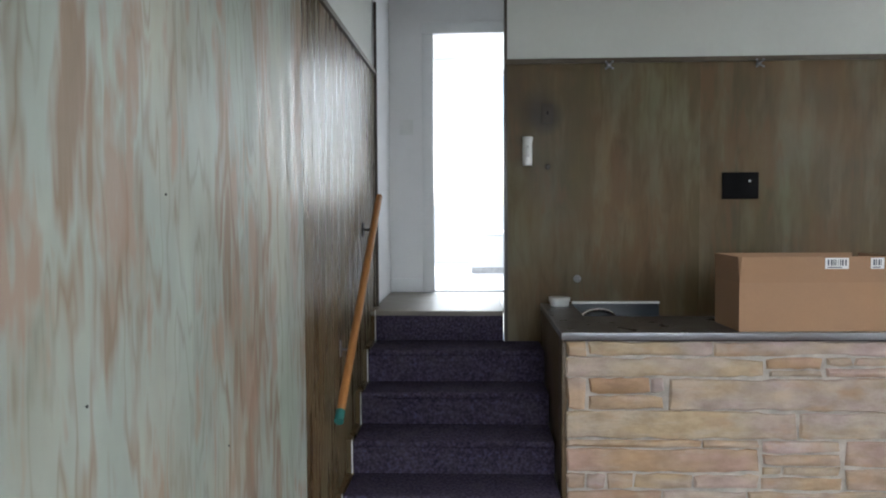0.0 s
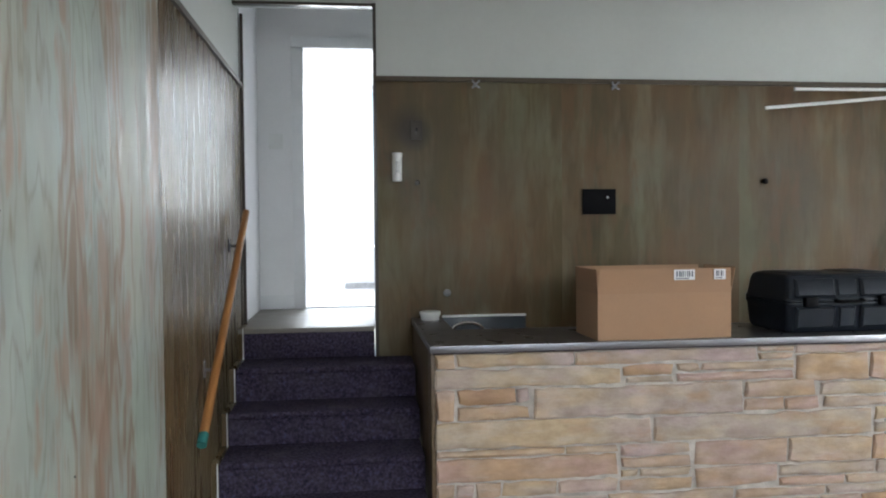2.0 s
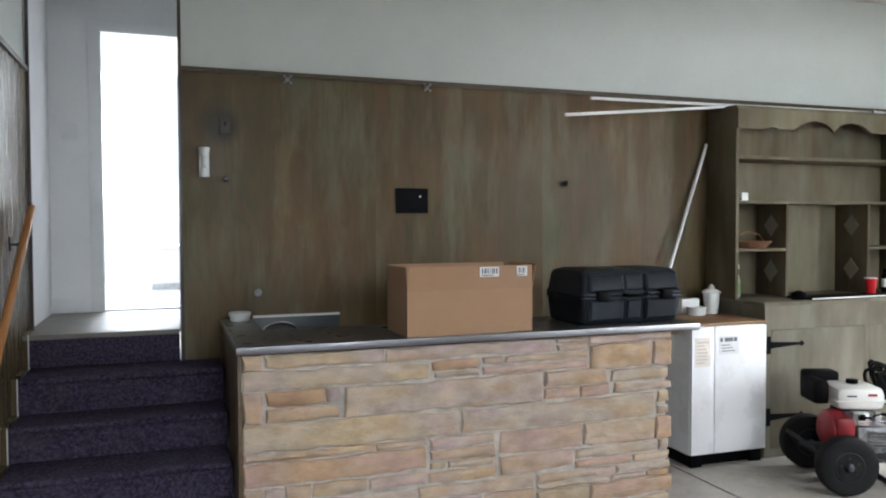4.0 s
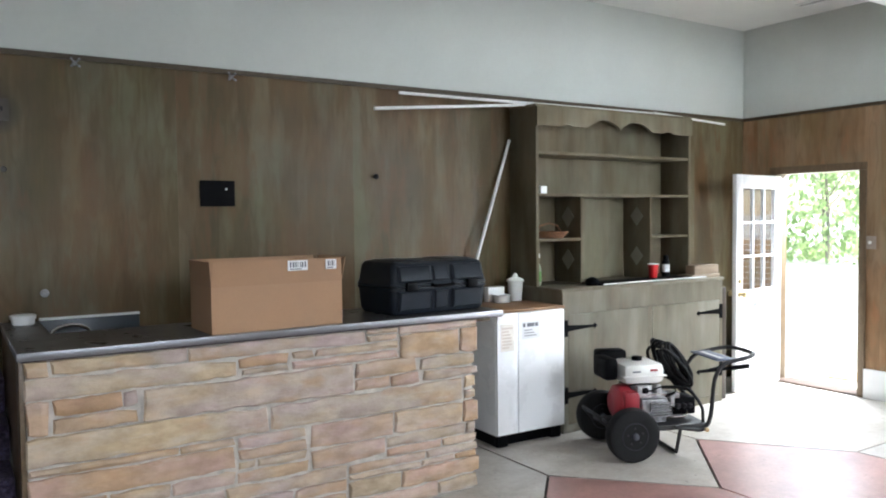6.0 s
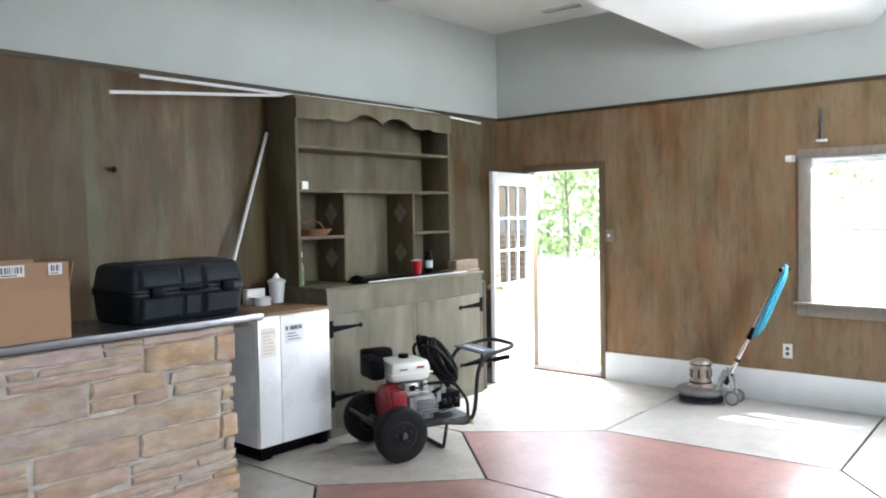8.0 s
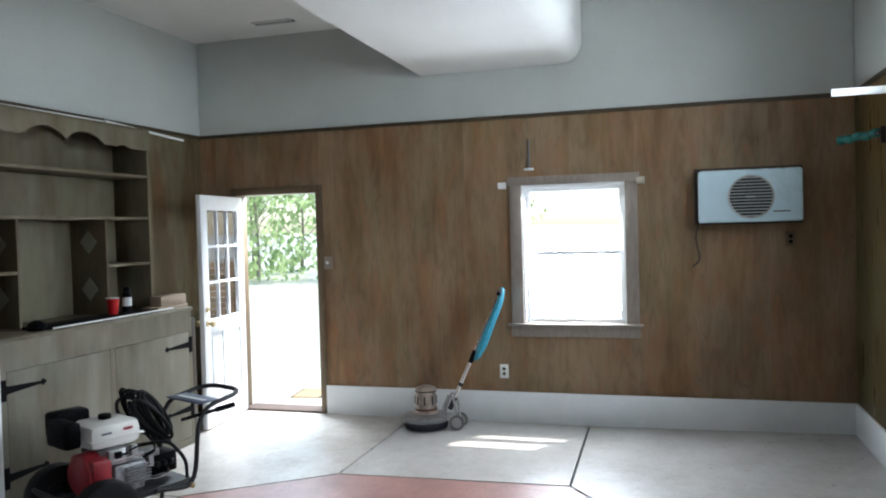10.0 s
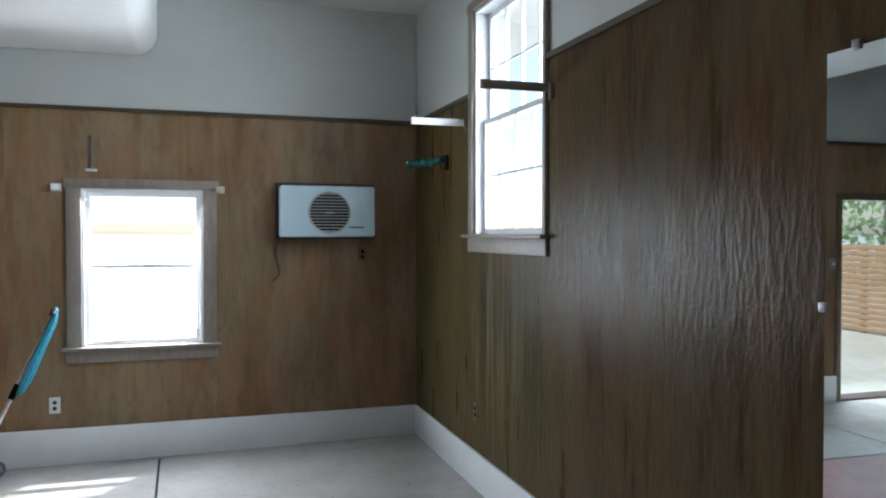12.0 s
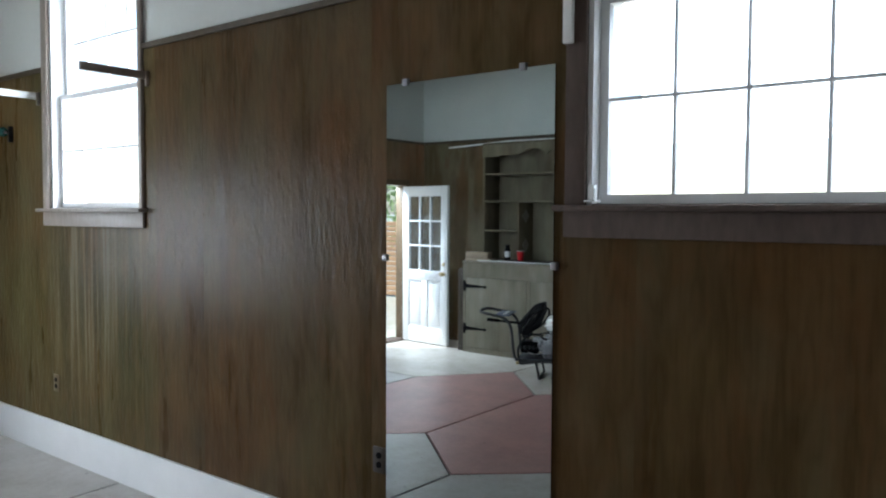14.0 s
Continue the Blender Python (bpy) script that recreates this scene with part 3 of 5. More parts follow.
setting("baseboard_hall", boxes(((W + 0.001, HALL - 0.018, LAND), (HD[0] - 0.0855, HALL - 0.001, LAND + 0.11)), bev=0.003), WHITE, "white hall baseboard")
room = bmesh.new()
bx(room, (-1.6, HALL + 0.12, LAND - 0.1), (1.6, 9.0, LAND))
bx(room, (-1.7, HALL + 0.12, LAND), (-1.6, 9.0, 3.6))
bx(room, (1.6, HALL + 0.12, LAND), (1.7, 9.0, 3.6))
# the window opening here is made up, to let daylight in
for a, b, c, d in cells([-1.6, 1.6], [LAND, 3.6], [(-1.1, 0.9, 1.75, 3.4)]):
    bx(room, (a, 9.0, c), (b, 9.12, d))
bx(room, (-1.7, HALL + 0.12, 3.6), (1.7, 9.12, 3.7))
setting("wall_far_room", room, WHITE_WALL, "white walls of a bright room beyond the hall")
tub = thing("low_white_cabinet", (0.35, 7.6, LAND), "low white cabinet in the bright room beyond", "cabinet")
part("body", boxes(((-0.5, -0.35, 0.06), (0.6, 0.35, 0.40)), bev=0.01), WHITE, tub)
part("top", boxes(((-0.53, -0.38, 0.4015), (0.6, 0.36, 0.44)), bev=0.01), WHITE, tub)
part("plinth", boxes(((-0.47, -0.31, 0.0), (0.58, 0.33, 0.059))), ALLOY, tub)


def plate(name, at, normal, w, h, mat, label, holes=2, hole_mat=BROWNPLATE, category="outlet"):
    """A wall plate facing the given way, with its sockets."""
    turn = {"-y": 0, "+y": 180, "-x": -90, "+x": 90}[normal]
    ob = thing(name, at, label, category, turn=turn)
    part("plate", boxes(((-w / 2, -0.007, -h / 2), (w / 2, 0, h / 2)), bev=0.002), mat, ob)
    for k in range(holes):
        z = (k - (holes - 1) / 2) * h * 0.36
        part("socket", made(lathe, [(h * 0.13, 0), (h * 0.12, -0.004)], 14, (0, -0.0072, z), "y"), hole_mat, ob)
    return ob


hall_plate = thing("wall_switch", (-0.62, HALL, 2.338), "double white wall switch plate on the hall wall", "switch")
part("plate", boxes(((-0.055, -0.006, -0.06), (0.055, 0, 0.06)), bev=0.002), PLASTICWHITE, hall_plate)
for sx in (-0.023, 0.023):
    part("toggle", boxes(((sx - 0.006, -0.016, -0.012), (sx + 0.006, -0.0062, 0.014)), bev=0.002), PLASTICWHITE, hall_plate)

rail = thing("handrail", (W, 2.7, 0.7), "orange-brown wooden handrail on metal wall brackets", "handrail")
A, B = Vector((0.065, -0.11, 0.02)), Vector((0.075, 1.34, 1.06))
part("pole", made(tube, [A.lerp(B, 0.035), B], 0.021, 14), HANDRAIL, rail)
part("end_tape", made(tube, [A, A.lerp(B, 0.034)], 0.0225, 14), TEALCLOTH, rail, "green tape round the pole's lower end")
for f in (0.29, 0.85):
    p = A.lerp(B, f)
    b = part("bracket", made(tube, [(0.006, p.y, p.z - 0.045), (0.035, p.y, p.z - 0.05), (p.x - 0.004, p.y, p.z - 0.022)], 0.008, 8), STEEL if f < 0.5 else BLACKIRON, rail)
    part("rosette", boxes(((0.0, p.y - 0.02, p.z - 0.085), (0.008, p.y + 0.02, p.z - 0.005)), bev=0.003), STEEL if f < 0.5 else BLACKIRON, b)


for y, z in ((0.866, 1.696), (1.261, 1.015), (0.50, 1.316)):
    nail = thing("nail", (W, y, z), "small dark nail head in the washed plywood", "nail", "nails in the west wall")
    part("head", made(lathe, [(0.0035, 0.002), (0.003, 0.0035), (0.0015, 0.004)], 10, (0, 0, 0), "x"), BLACKIRON, nail)
    part("shank", made(tube, [(-0.006, 0, 0), (0.002, 0, 0)], 0.002, 6), BLACKIRON, nail)

# ---- windows and the outer door ----
def window(name, axis, face, out, hole, rows, cols, meet, label, casing=0.09, units=1, muntins=True, apron=True, wood=None, slim=None):
    """A double-hung sash window in a wall's hole, with casing, sill and apron on the room side."""
    u0, u1, z0, z1 = hole
    near = casing if slim is None else slim

    def at(u, d, z):
        return (face + out * d, u, z) if axis == "x" else (u, face + out * d, z)

    def bar(bm, ua, ub, da, db, za, zb, bev=0.0):
        p, q = at(ua, da, za), at(ub, db, zb)
        bx(bm, [min(i) for i in zip(p, q)], [max(i) for i in zip(p, q)], bev)
    ob = new(name)
    tagged(ob, label, "window", kind="structure")
    bm = bmesh.new()
    for ua, ub in ((u0 - near + 0.015, u0 + 0.004), (u1 - 0.004, u1 + casing - 0.015)):
        bar(bm, ua, ub, -0.02, 0.002, z0 + 0.001, z1 - 0.004, 0.003)
    bar(bm, u0 - near, u1 + casing, -0.023, 0.002, z1 - 0.003, z1 + casing * 0.6, 0.003)
    part("casing", bm, wood or CASING, ob)
    bm = bmesh.new()
    for ua, ub in ((u0 - 0.0005, u0 + 0.022), (u1 - 0.022, u1 + 0.0005)):
        bar(bm, ua, ub, 0.0025, 0.158, z0 + 0.0005, z1 - 0.0005)
    bar(bm, u0 + 0.0225, u1 - 0.0225, 0.0025, 0.158, z1 - 0.022, z1 - 0.0005)
    part("window_frame", bm, WHITE, ob)
    bm = bmesh.new()
    bar(bm, u0 - near - 0.015, u1 + casing + 0.015, -0.06, 0.0, z0 - 0.022, z0, 0.005)
    bar(bm, u0 + 0.0225, u1 - 0.0225, 0.0005, 0.155, z0 - 0.02, z0 + 0.004)
    part("window_sill", bm, wood or CASING, ob)
    if apron:
        bm = bmesh.new()
        bar(bm, u0 - near + 0.01, u1 + casing - 0.01, -0.02, -0.001, z0 - 0.114, z0 - 0.0225, 0.004)
        part("apron", bm, wood or CASING, ob)
    w = (u1 - u0 - 0.046) / units
    for k in range(units):
        a = u0 + 0.023 + k * w
        for za, zb, d in ((z0 + 0.005, meet + 0.016, 0.055), (meet - 0.016, z1 - 0.023, 0.092)):
            bm = bmesh.new()
            s = 0.032
            bar(bm, a + 0.001, a + s, d, d + 0.034, za, zb)
            bar(bm, a + w - s, a + w - 0.001, d, d + 0.034, za, zb)
            bar(bm, a + s, a + w - s, d, d + 0.034, za, za + s)
            bar(bm, a + s, a + w - s, d, d + 0.034, zb - s, zb)
            sash = part("sash", bm, WHITE, ob)
            if muntins:
                bm = bmesh.new()
                for c in range(1, cols):
                    u = a + s + (w - 2 * s) * c / cols
                    bar(bm, u - 0.0055, u + 0.0055, d + 0.004, d + 0.03, za + s, zb - s)
                for c in range(1, rows):
                    z = za + s + (zb - za - 2 * s) * c / rows
                    bar(bm, a + s, a + w - s, d + 0.006, d + 0.028, z - 0.0055, z + 0.0055)
                part("muntins", bm, WHITE, sash)
            bm = bmesh.new()
            bar(bm, a + s, a + w - s, d + 0.015, d + 0.019, za + s, zb - s)
            pane = part("pane", bm, CLEAR, sash)
            pane.visible_shadow = False
    return ob


window("window_1", "x", E, 1, WIN_E, 1, 1, 1.438, "double-hung window with grey-brown casing, glaring daylight outside", muntins=False, casing=0.112)
window("window_2", "y", S, -1, WIN_S, 2, 4, 2.41, "tall double-hung window with small panes and dark casing", slim=0.045)
window("window_3", "y", S, -1, WIN_B, 2, 4, 2.41, "wide pair of small-paned sash windows with a dark sill", units=2, wood=DARKCASING)

dcas = bmesh.new()
bx(dcas, (E - 0.018, DOOR[0] - 0.062, 0.0), (E + 0.16, DOOR[0] + 0.002, 2.03), 0.003)
bx(dcas, (E - 0.018, DOOR[1] - 0.002, 0.0), (E + 0.16, DOOR[1] + 0.062, 2.03), 0.003)
bx(dcas, (E - 0.02, DOOR[0] - 0.062, 2.0305), (E + 0.16, DOOR[1] + 0.062, 2.10), 0.003)
setting("door_1_casing", dcas, oak("brown_casing", (0.085, 0.055, 0.028), (0.15, 0.10, 0.055), 0.5, (1, 1, 0.3)), "brown stained casing round the open outer door")
setting("door_1_threshold", boxes(((E - 0.02, DOOR[0] + 0.003, 0.0005), (E + 0.2, DOOR[1] - 0.003, 0.02)), bev=0.004), DARKCASING, "worn wooden threshold")

leaf = thing("outer_door", (E - 0.012, DOOR[1] - 0.012, 0.012), "white door with nine small panes, standing wide open", "door", turn=185.5)
LW, LT = 0.79, 0.042
bm = bmesh.new()
for a, b in (((0, 0, 0), (0.11, LT, 2.0)), ((LW - 0.11, 0, 0), (LW, LT, 2.0)), ((0.1105, 0, 1.87), (LW - 0.1105, LT, 2.0)), ((0.1105, 0, 0.80), (LW - 0.1105, LT, 0.93)), ((0.1105, 0, 0), (LW - 0.1105, LT, 0.20)), ((LW / 2 - 0.05, 0.0, 0.2005), (LW / 2 + 0.05, LT, 0.7995))):
    bx(bm, a, b, 0.002)
part("door_frame", bm, WHITE, leaf)
for a, b in ((0.1115, LW / 2 - 0.051), (LW / 2 + 0.051, LW - 0.1115)):
    part("door_panel", boxes(((a, 0.012, 0.2015), (b, LT - 0.012, 0.7985)), ((a + 0.035, 0.006, 0.24), (b - 0.035, LT - 0.006, 0.76)), bev=0.004), WHITE, leaf)
bm = bmesh.new()
for k in (1, 2):
    x = 0.11 + (LW - 0.22) * k / 3
    bx(bm, (x - 0.011, 0.004, 0.931), (x + 0.011, LT - 0.004, 1.869), 0.002)
    z = 0.93 + 0.94 * k / 3
    bx(bm, (0.111, 0.006, z - 0.011), (LW - 0.111, LT - 0.006, z + 0.011), 0.002)
part("glazing_bars", bm, WHITE, leaf)
for i in range(3):
    for j in range(3):
        x0, z0 = 0.11 + (LW - 0.22) * i / 3, 0.93 + 0.94 * j / 3
        pane = part("pane", boxes(((x0 + 0.011, 0.019, z0 + 0.011), (x0 + (LW - 0.22) / 3 - 0.011, 0.023, z0 + 0.94 / 3 - 0.011))), CLEAR, leaf)
        pane.visible_shadow = False
for sy, d in ((-1, 0.0), (1, LT)):
    knob = part("door_knob", made(lathe, [(0.028, 0.0), (0.028, sy * 0.006), (0.011, sy * 0.01), (0.011, sy * 0.03), (0.024, sy * 0.037), (0.028, sy * 0.05), (0.02, sy * 0.064)], 18, (LW - 0.06, d, 0.90), "y"), BRASS, leaf, "round brass knob")
    part("deadbolt", made(lathe, [(0.024, 0.0), (0.022, sy * 0.012), (0.008, sy * 0.014), (0.008, sy * 0.022)], 16, (LW - 0.06, d, 1.02), "y"), BRASS, knob, "brass deadbolt")
for z in (0.2, 1.0, 1.8):
    part("hinge", made(tube, [(-0.004, -0.004, z - 0.045), (-0.004, -0.004, z + 0.045)], 0.006, 8), BRASS, leaf)


# ---- the bar ----
rng = random.Random(7)
BX0, BX1, BY = 0.360, 2.785, 2.935
bar = thing("stone_bar", (0, 0, 0), "bar counter faced in tan ledge stone with a dark top", "bar")
part("core", boxes(((BX0 + 0.012, BY + 0.002, 0.0), (BX1 - 0.030, BY + 0.16, 1.034))), MORTAR, bar, "pale mortar between the stones")
part("side_panel", boxes(((0.345, BY + 0.161, 0.0), (0.365, N - 0.011, 1.034)), ((0.345, BY + 0.005, 0.0), (BX0 + 0.008, BY + 0.16, 1.034)), bev=0.002), TRIMWOOD, bar, "dark stained side panel")
part("back_panel", boxes(((0.3655, BY + 0.1605, 0.0), (2.74, BY + 0.18, 1.034))), TRIMWOOD, bar)


def slab_edge(bm):
    bx(bm, (0.336, BY - 0.048, 1.042), (2.958, BY - 0.036, 1.077), 0.003)
    bx(bm, (0.336, BY - 0.0355, 1.042), (0.348, N - 0.011, 1.077), 0.003)


top = part("countertop", boxes(((0.3485, BY - 0.0355, 1.035), (2.957, 3.49, 1.076)), ((0.3485, 3.4905, 1.035), (0.53, N - 0.011, 1.076))), LAMINATE, bar, "scuffed dark laminate top")
part("edge_band", made(slab_edge), STEEL, top, "bright ribbed metal edging")
part("bracket", boxes(((2.80, BY + 0.06, 1.0), (2.94, BY + 0.09, 1.034)), bev=0.002), TRIMWOOD, bar)


def ledge_stone(x0, x1, z0, z1):
    """One split-faced stone with an uneven, chipped outline."""
    g = rng.uniform(0.002, 0.005)
    n = max(3, int((x1 - x0) / 0.05))
    h, w = z1 - z0, x1 - x0
    us = [x0 + g + (w - 2 * g) * (k + (rng.uniform(-0.3, 0.3) if 0 < k < n else 0)) / n for k in range(n + 1)]
    amp = min(0.014, h * 0.16)
    tilt_lo, tilt_hi = rng.uniform(-1, 1) * amp * 0.6, rng.uniform(-1, 1) * amp * 0.6

    def edge(z, tilt, inward):
        d, out = 0.0, []
        for k in range(n + 1):
            d = 0.55 * d + rng.uniform(-0.55, 0.55) * amp
            chip = amp * rng.uniform(0.0, 0.5) if k in (0, n) else 0.0
            out.append(z + inward * (g * 0.5 + max(-0.001, d + amp * 0.12 + tilt * (k / n - 0.5)) + chip))
        return out
    lo, hi = edge(z0, tilt_lo, 1), edge(z1, tilt_hi, -1)
    e0, e1 = rng.uniform(0.0, 0.012), rng.uniform(0.0, 0.012)
    lo_u, hi_u = list(us), list(us)
    (lo_u if rng.random() < 0.5 else hi_u)[0] += min(e0, w * 0.1)
    (lo_u if rng.random() < 0.5 else hi_u)[-1] -= min(e1, w * 0.1)
    ring = list(zip(lo_u, lo)) + list(zip(hi_u, hi))[::-1]
    out = BY + rng.uniform(-0.016, -0.006)
    lean = rng.uniform(-0.006, 0.006)
    bm = bmesh.new()
    back = [bm.verts.new((u, BY + 0.06, z)) for u, z in ring]
    mid = [bm.verts.new((u, out + 0.006, z)) for u, z in ring]
    cu, cz = (x0 + x1) / 2, (z0 + z1) / 2
    front = [bm.verts.new((u + (cu - u) * min(0.3, 0.006 / w * 2), out + rng.uniform(-0.003, 0.003), z + (cz - z) * min(0.3, 0.005 / h * 2))) for u, z in ring]
    m = n + 1
    for a, b in ((back, mid), (mid, front)):
        for k in range(len(ring)):
            j = (k + 1) % len(ring)
            bm.faces.new((a[k], a[j], b[j], b[k]))
    # a rough spine across the split face
    spine = [bm.verts.new((lo_u[k] * 0.5 + hi_u[k] * 0.5 + (cu - us[k]) * min(0.3, 0.010 / w * 2), out - 0.004 + lean * (k / n - 0.5) + rng.uniform(-0.005, 0.004), lo[k] + (hi[k] - lo[k]) * rng.uniform(0.35, 0.65))) for k in range(m)]
    for k in range(n):
        bm.faces.new((front[k], front[k + 1], spine[k + 1], spine[k]))
        bm.faces.new((spine[k], spine[k + 1], front[2 * m - 2 - k], front[2 * m - 1 - k]))
    bm.faces.new((front[0], spine[0], front[2 * m - 1]))
    bm.faces.new((front[m - 1], front[m], spine[m - 1]))
    part("stone", bm, STONE, bar)


def row(z0, z1, *joints):
    """Stones side by side between two bed joints."""
    for x0, x1 in zip(joints, joints[1:]):
        ledge_stone(x0, x1 + (rng.uniform(-0.022, 0.012) if x1 == BX1 else 0.0), z0, z1)


# long flat stones with stacks of thin ones between them, from the top down
row(0.955, 1.033, BX0, 0.465, 1.07, 2.04)
row(0.998, 1.033, 2.04, 2.24)
row(0.957, 0.996, 2.04, 2.24)
row(0.985, 1.033, 2.245, BX1)
row(0.836, 0.983, 2.25, 2.66, BX1)
row(0.855, 0.952, BX0, 1.31)
row(0.893, 0.952, 1.315, 1.59)
row(0.855, 0.891, 1.33, 1.59)
row(0.908, 0.952, 1.60, 1.73, 2.24)
row(0.857, 0.905, 1.60, 2.24)
row(0.762, 0.833, 2.38, BX1)
row(0.696, 0.758, 2.40, BX1)
row(0.693, 0.852, BX0, 0.465)
row(0.772, 0.852, 0.47, 0.77, 0.838)
row(0.693, 0.769, 0.47, 0.838)
row(0.690, 0.852, 0.855, 1.96)
row(0.764, 0.853, 1.965, 2.36)
row(0.690, 0.761, 1.965, 2.19, 2.38)
row(0.549, 0.690, BX0, 1.475)
row(0.549, 0.687, 1.48, 2.68)
row(0.618, 0.692, 2.69, BX1)
row(0.549, 0.614, 2.69, BX1)
row(0.510, 0.547, BX0, 1.02, 1.295)
row(0.386, 0.508, BX0, 1.298)
row(0.483, 0.546, 1.305, 1.675)
row(0.424, 0.480, 1.305, 1.68)
row(0.375, 0.421, 1.305, 1.405, 1.68)
row(0.414, 0.546, 1.695, 2.21, 2.68, BX1)
row(0.306, 0.411, 1.70, 2.15)
row(0.344, 0.411, 2.16, 2.70, BX1)
row(0.290, 0.341, 2.16, 2.53, BX1)
row(0.302, 0.383, BX0, 0.46, 0.56, 0.69, 0.98, 1.295)
row(0.302, 0.372, 1.30, 1.69)
row(0.224, 0.299, BX0, 0.83, 1.24, 1.91)
row(0.238, 0.287, 1.92, 2.42, BX1)
row(0.198, 0.235, 1.92, 2.38, 2.62, BX1)
row(0.156, 0.221, BX0, 0.70, 1.15, 1.60, 1.91)
row(0.098, 0.195, 1.92, 2.25, BX1)
row(0.077, 0.153, BX0, 0.95, 1.45, 1.91)
row(0.002, 0.095, 1.92, 2.50, BX1)
row(0.002, 0.074, BX0, 0.60, 1.30, 1.91)

# the sink behind the bar
sink = thing("bar_sink", (0.815, 3.85, 0.0), "dark bar sink unit with a gooseneck faucet behind the bar", "sink")
part("cabinet", boxes(((-0.27, -0.24, 0.0), (0.40, 0.24, 0.86)), bev=0.003), TRIMWOOD, sink)
part("basin_top", boxes(((-0.275, -0.25, 0.8605), (-0.20, 0.24, 0.885)), ((0.14, -0.25, 0.8605), (0.41, 0.24, 0.885)), ((-0.1995, -0.25, 0.8605), (0.1395, -0.19, 0.885)), ((-0.1995, 0.13, 0.8605), (0.1395, 0.24, 0.885)), bev=0.002), STEEL, sink)
bs = part("backsplash", boxes(((-0.28, 0.222, 0.8855), (0.262, 0.24, 1.078)), bev=0.002), plain("slate_blue_panel", (0.018, 0.025, 0.034), 0.4, vary=0.2), sink, "slate blue backsplash")
part("rim", boxes(((-0.282, 0.216, 1.0785), (0.264, 0.241, 1.092)), bev=0.003), PLASTICWHITE, bs)
faucet = part("faucet", made(tube, [(-0.02, 0.19, 0.886), (-0.02, 0.19, 0.99)] + [(-0.02 - 0.11 + 0.11 * math.cos(a), 0.19 - 0.02 * a, 0.99 + 0.06 * math.sin(a)) for a in [k * math.pi / 10 for k in range(11)]] + [(-0.245, 0.12, 0.96)], 0.011, 10), CHROME, sink, "chrome gooseneck spout")

cap = thing("white_jar_lid", (0.445, 3.98, 1.0765), "round white plastic tub on the counter by the wall", "tub")
part("tub", made(lathe, [(0.055, 0.0), (0.058, 0.004), (0.06, 0.03)], 24), PLASTICWHITE, cap)
part("lid", made(lathe, [(0.066, 0.0305), (0.067, 0.05), (0.06, 0.054)], 24), PLASTICWHITE, cap)

# open cardboard box
box = thing("cardboard_box", (1.187, 2.925, 1.0765), "open brown cardboard box on the bar with two white labels", "box", turn=1.5)
BW, BD, BH, FL = 0.715, 0.345, 0.235, 0.125
for a, b in (((0, 0, 0.0), (BW, BD, 0.004)), ((0, 0, 0.0041), (BW, 0.004, BH)), ((0, BD - 0.004, 0.0041), (BW, BD, BH)), ((0, 0.0041, 0.0041), (0.004, BD - 0.0041, BH)), ((BW - 0.004, 0.0041, 0.0041), (BW, BD - 0.0041, BH))):
    part("carton_wall", made(bx, a, b), CARDBOARD, box)


def flap(bm, p, q, lean):
    """An upright flap over the edge p-q, leaning outwards by the given offset."""
    p, q = Vector(p), Vector(q)
    d = (q - p).normalized()
    nrm = Vector((d.y, -d.x, 0))
    t = nrm * 0.004
    up = Vector((0, 0, FL)) + nrm * lean
    ins = d * 0.006
    vs = [p, q, q + up - ins, p + up + ins]
    a, b = [bm.verts.new(v) for v in vs], [bm.verts.new(v - t) for v in vs]
    bm.faces.new(a)
    bm.faces.new(b[::-1])
    for k in range(4):
        bm.faces.new((a[k], b[k], b[(k + 1) % 4], a[(k + 1) % 4]))


for p, q, lean in (((0, 0, BH), (BW, 0, BH), 0.008), ((BW, BD, BH), (0, BD, BH), 0.01), ((0, BD, BH), (0, 0, BH), 0.006), ((BW, 0, BH), (BW, BD, BH), 0.028)):
    part("flap", made(flap, p, q, lean), FLAPCARD, box)
for x, w in ((0.40, 0.11), (0.615, 0.062)):
    lab = part("label", boxes(((x, -0.0135, BH + 0.066), (x + w, -0.0095, BH + 0.118))), PAPER, box, "white shipping label with bars")
    bm = bmesh.new()
    u = x + 0.01
    while u < x + w - 0.012:
        wd = rng.choice([0.003, 0.005, 0.008])
        bx(bm, (u, -0.0145, BH + 0.082), (u + wd, -0.0136, BH + 0.111))
        u += wd + rng.choice([0.004, 0.007])
    bx(bm, (x + 0.008, -0.0145, BH + 0.071), (x + w * 0.7, -0.0136, BH + 0.076))
    part("print", bm, INK, lab)

# black tool case
case = thing("tool_case", (2.245, 3.0, 1.0765), "black moulded plastic tool case lying on the bar", "tool case", turn=3.0)


def case_shell(bm, layers):
    """Stacked rounded outlines: height, inset."""
    rings = []
    for z, d in layers:
        r = 0.034 + max(0.0, d) * 0.3
        x0, x1, y0, y1 = d, 0.70 - d, d * 1.2, 0.42 - d * 1.2
        ring = []
        for cx, cy, a0 in ((x1 - r, y1 - r, 0), (x0 + r, y1 - r, 90), (x0 + r, y0 + r, 180), (x1 - r, y0 + r, 270)):
            for k in range(6):
                a = radians(a0 + k * 18)
                ring.append(bm.verts.new((cx + r * math.cos(a), cy + r * math.sin(a), z)))
        rings.append(ring)
    n = len(rings[0])
    for a, b in zip(rings, rings[1:]):
        for k in range(n):
            bm.faces.new((a[k], a[(k + 1) % n], b[(k + 1) % n], b[k]))
    bm.faces.new(rings[0][::-1])
    bm.faces.new(rings[-1])


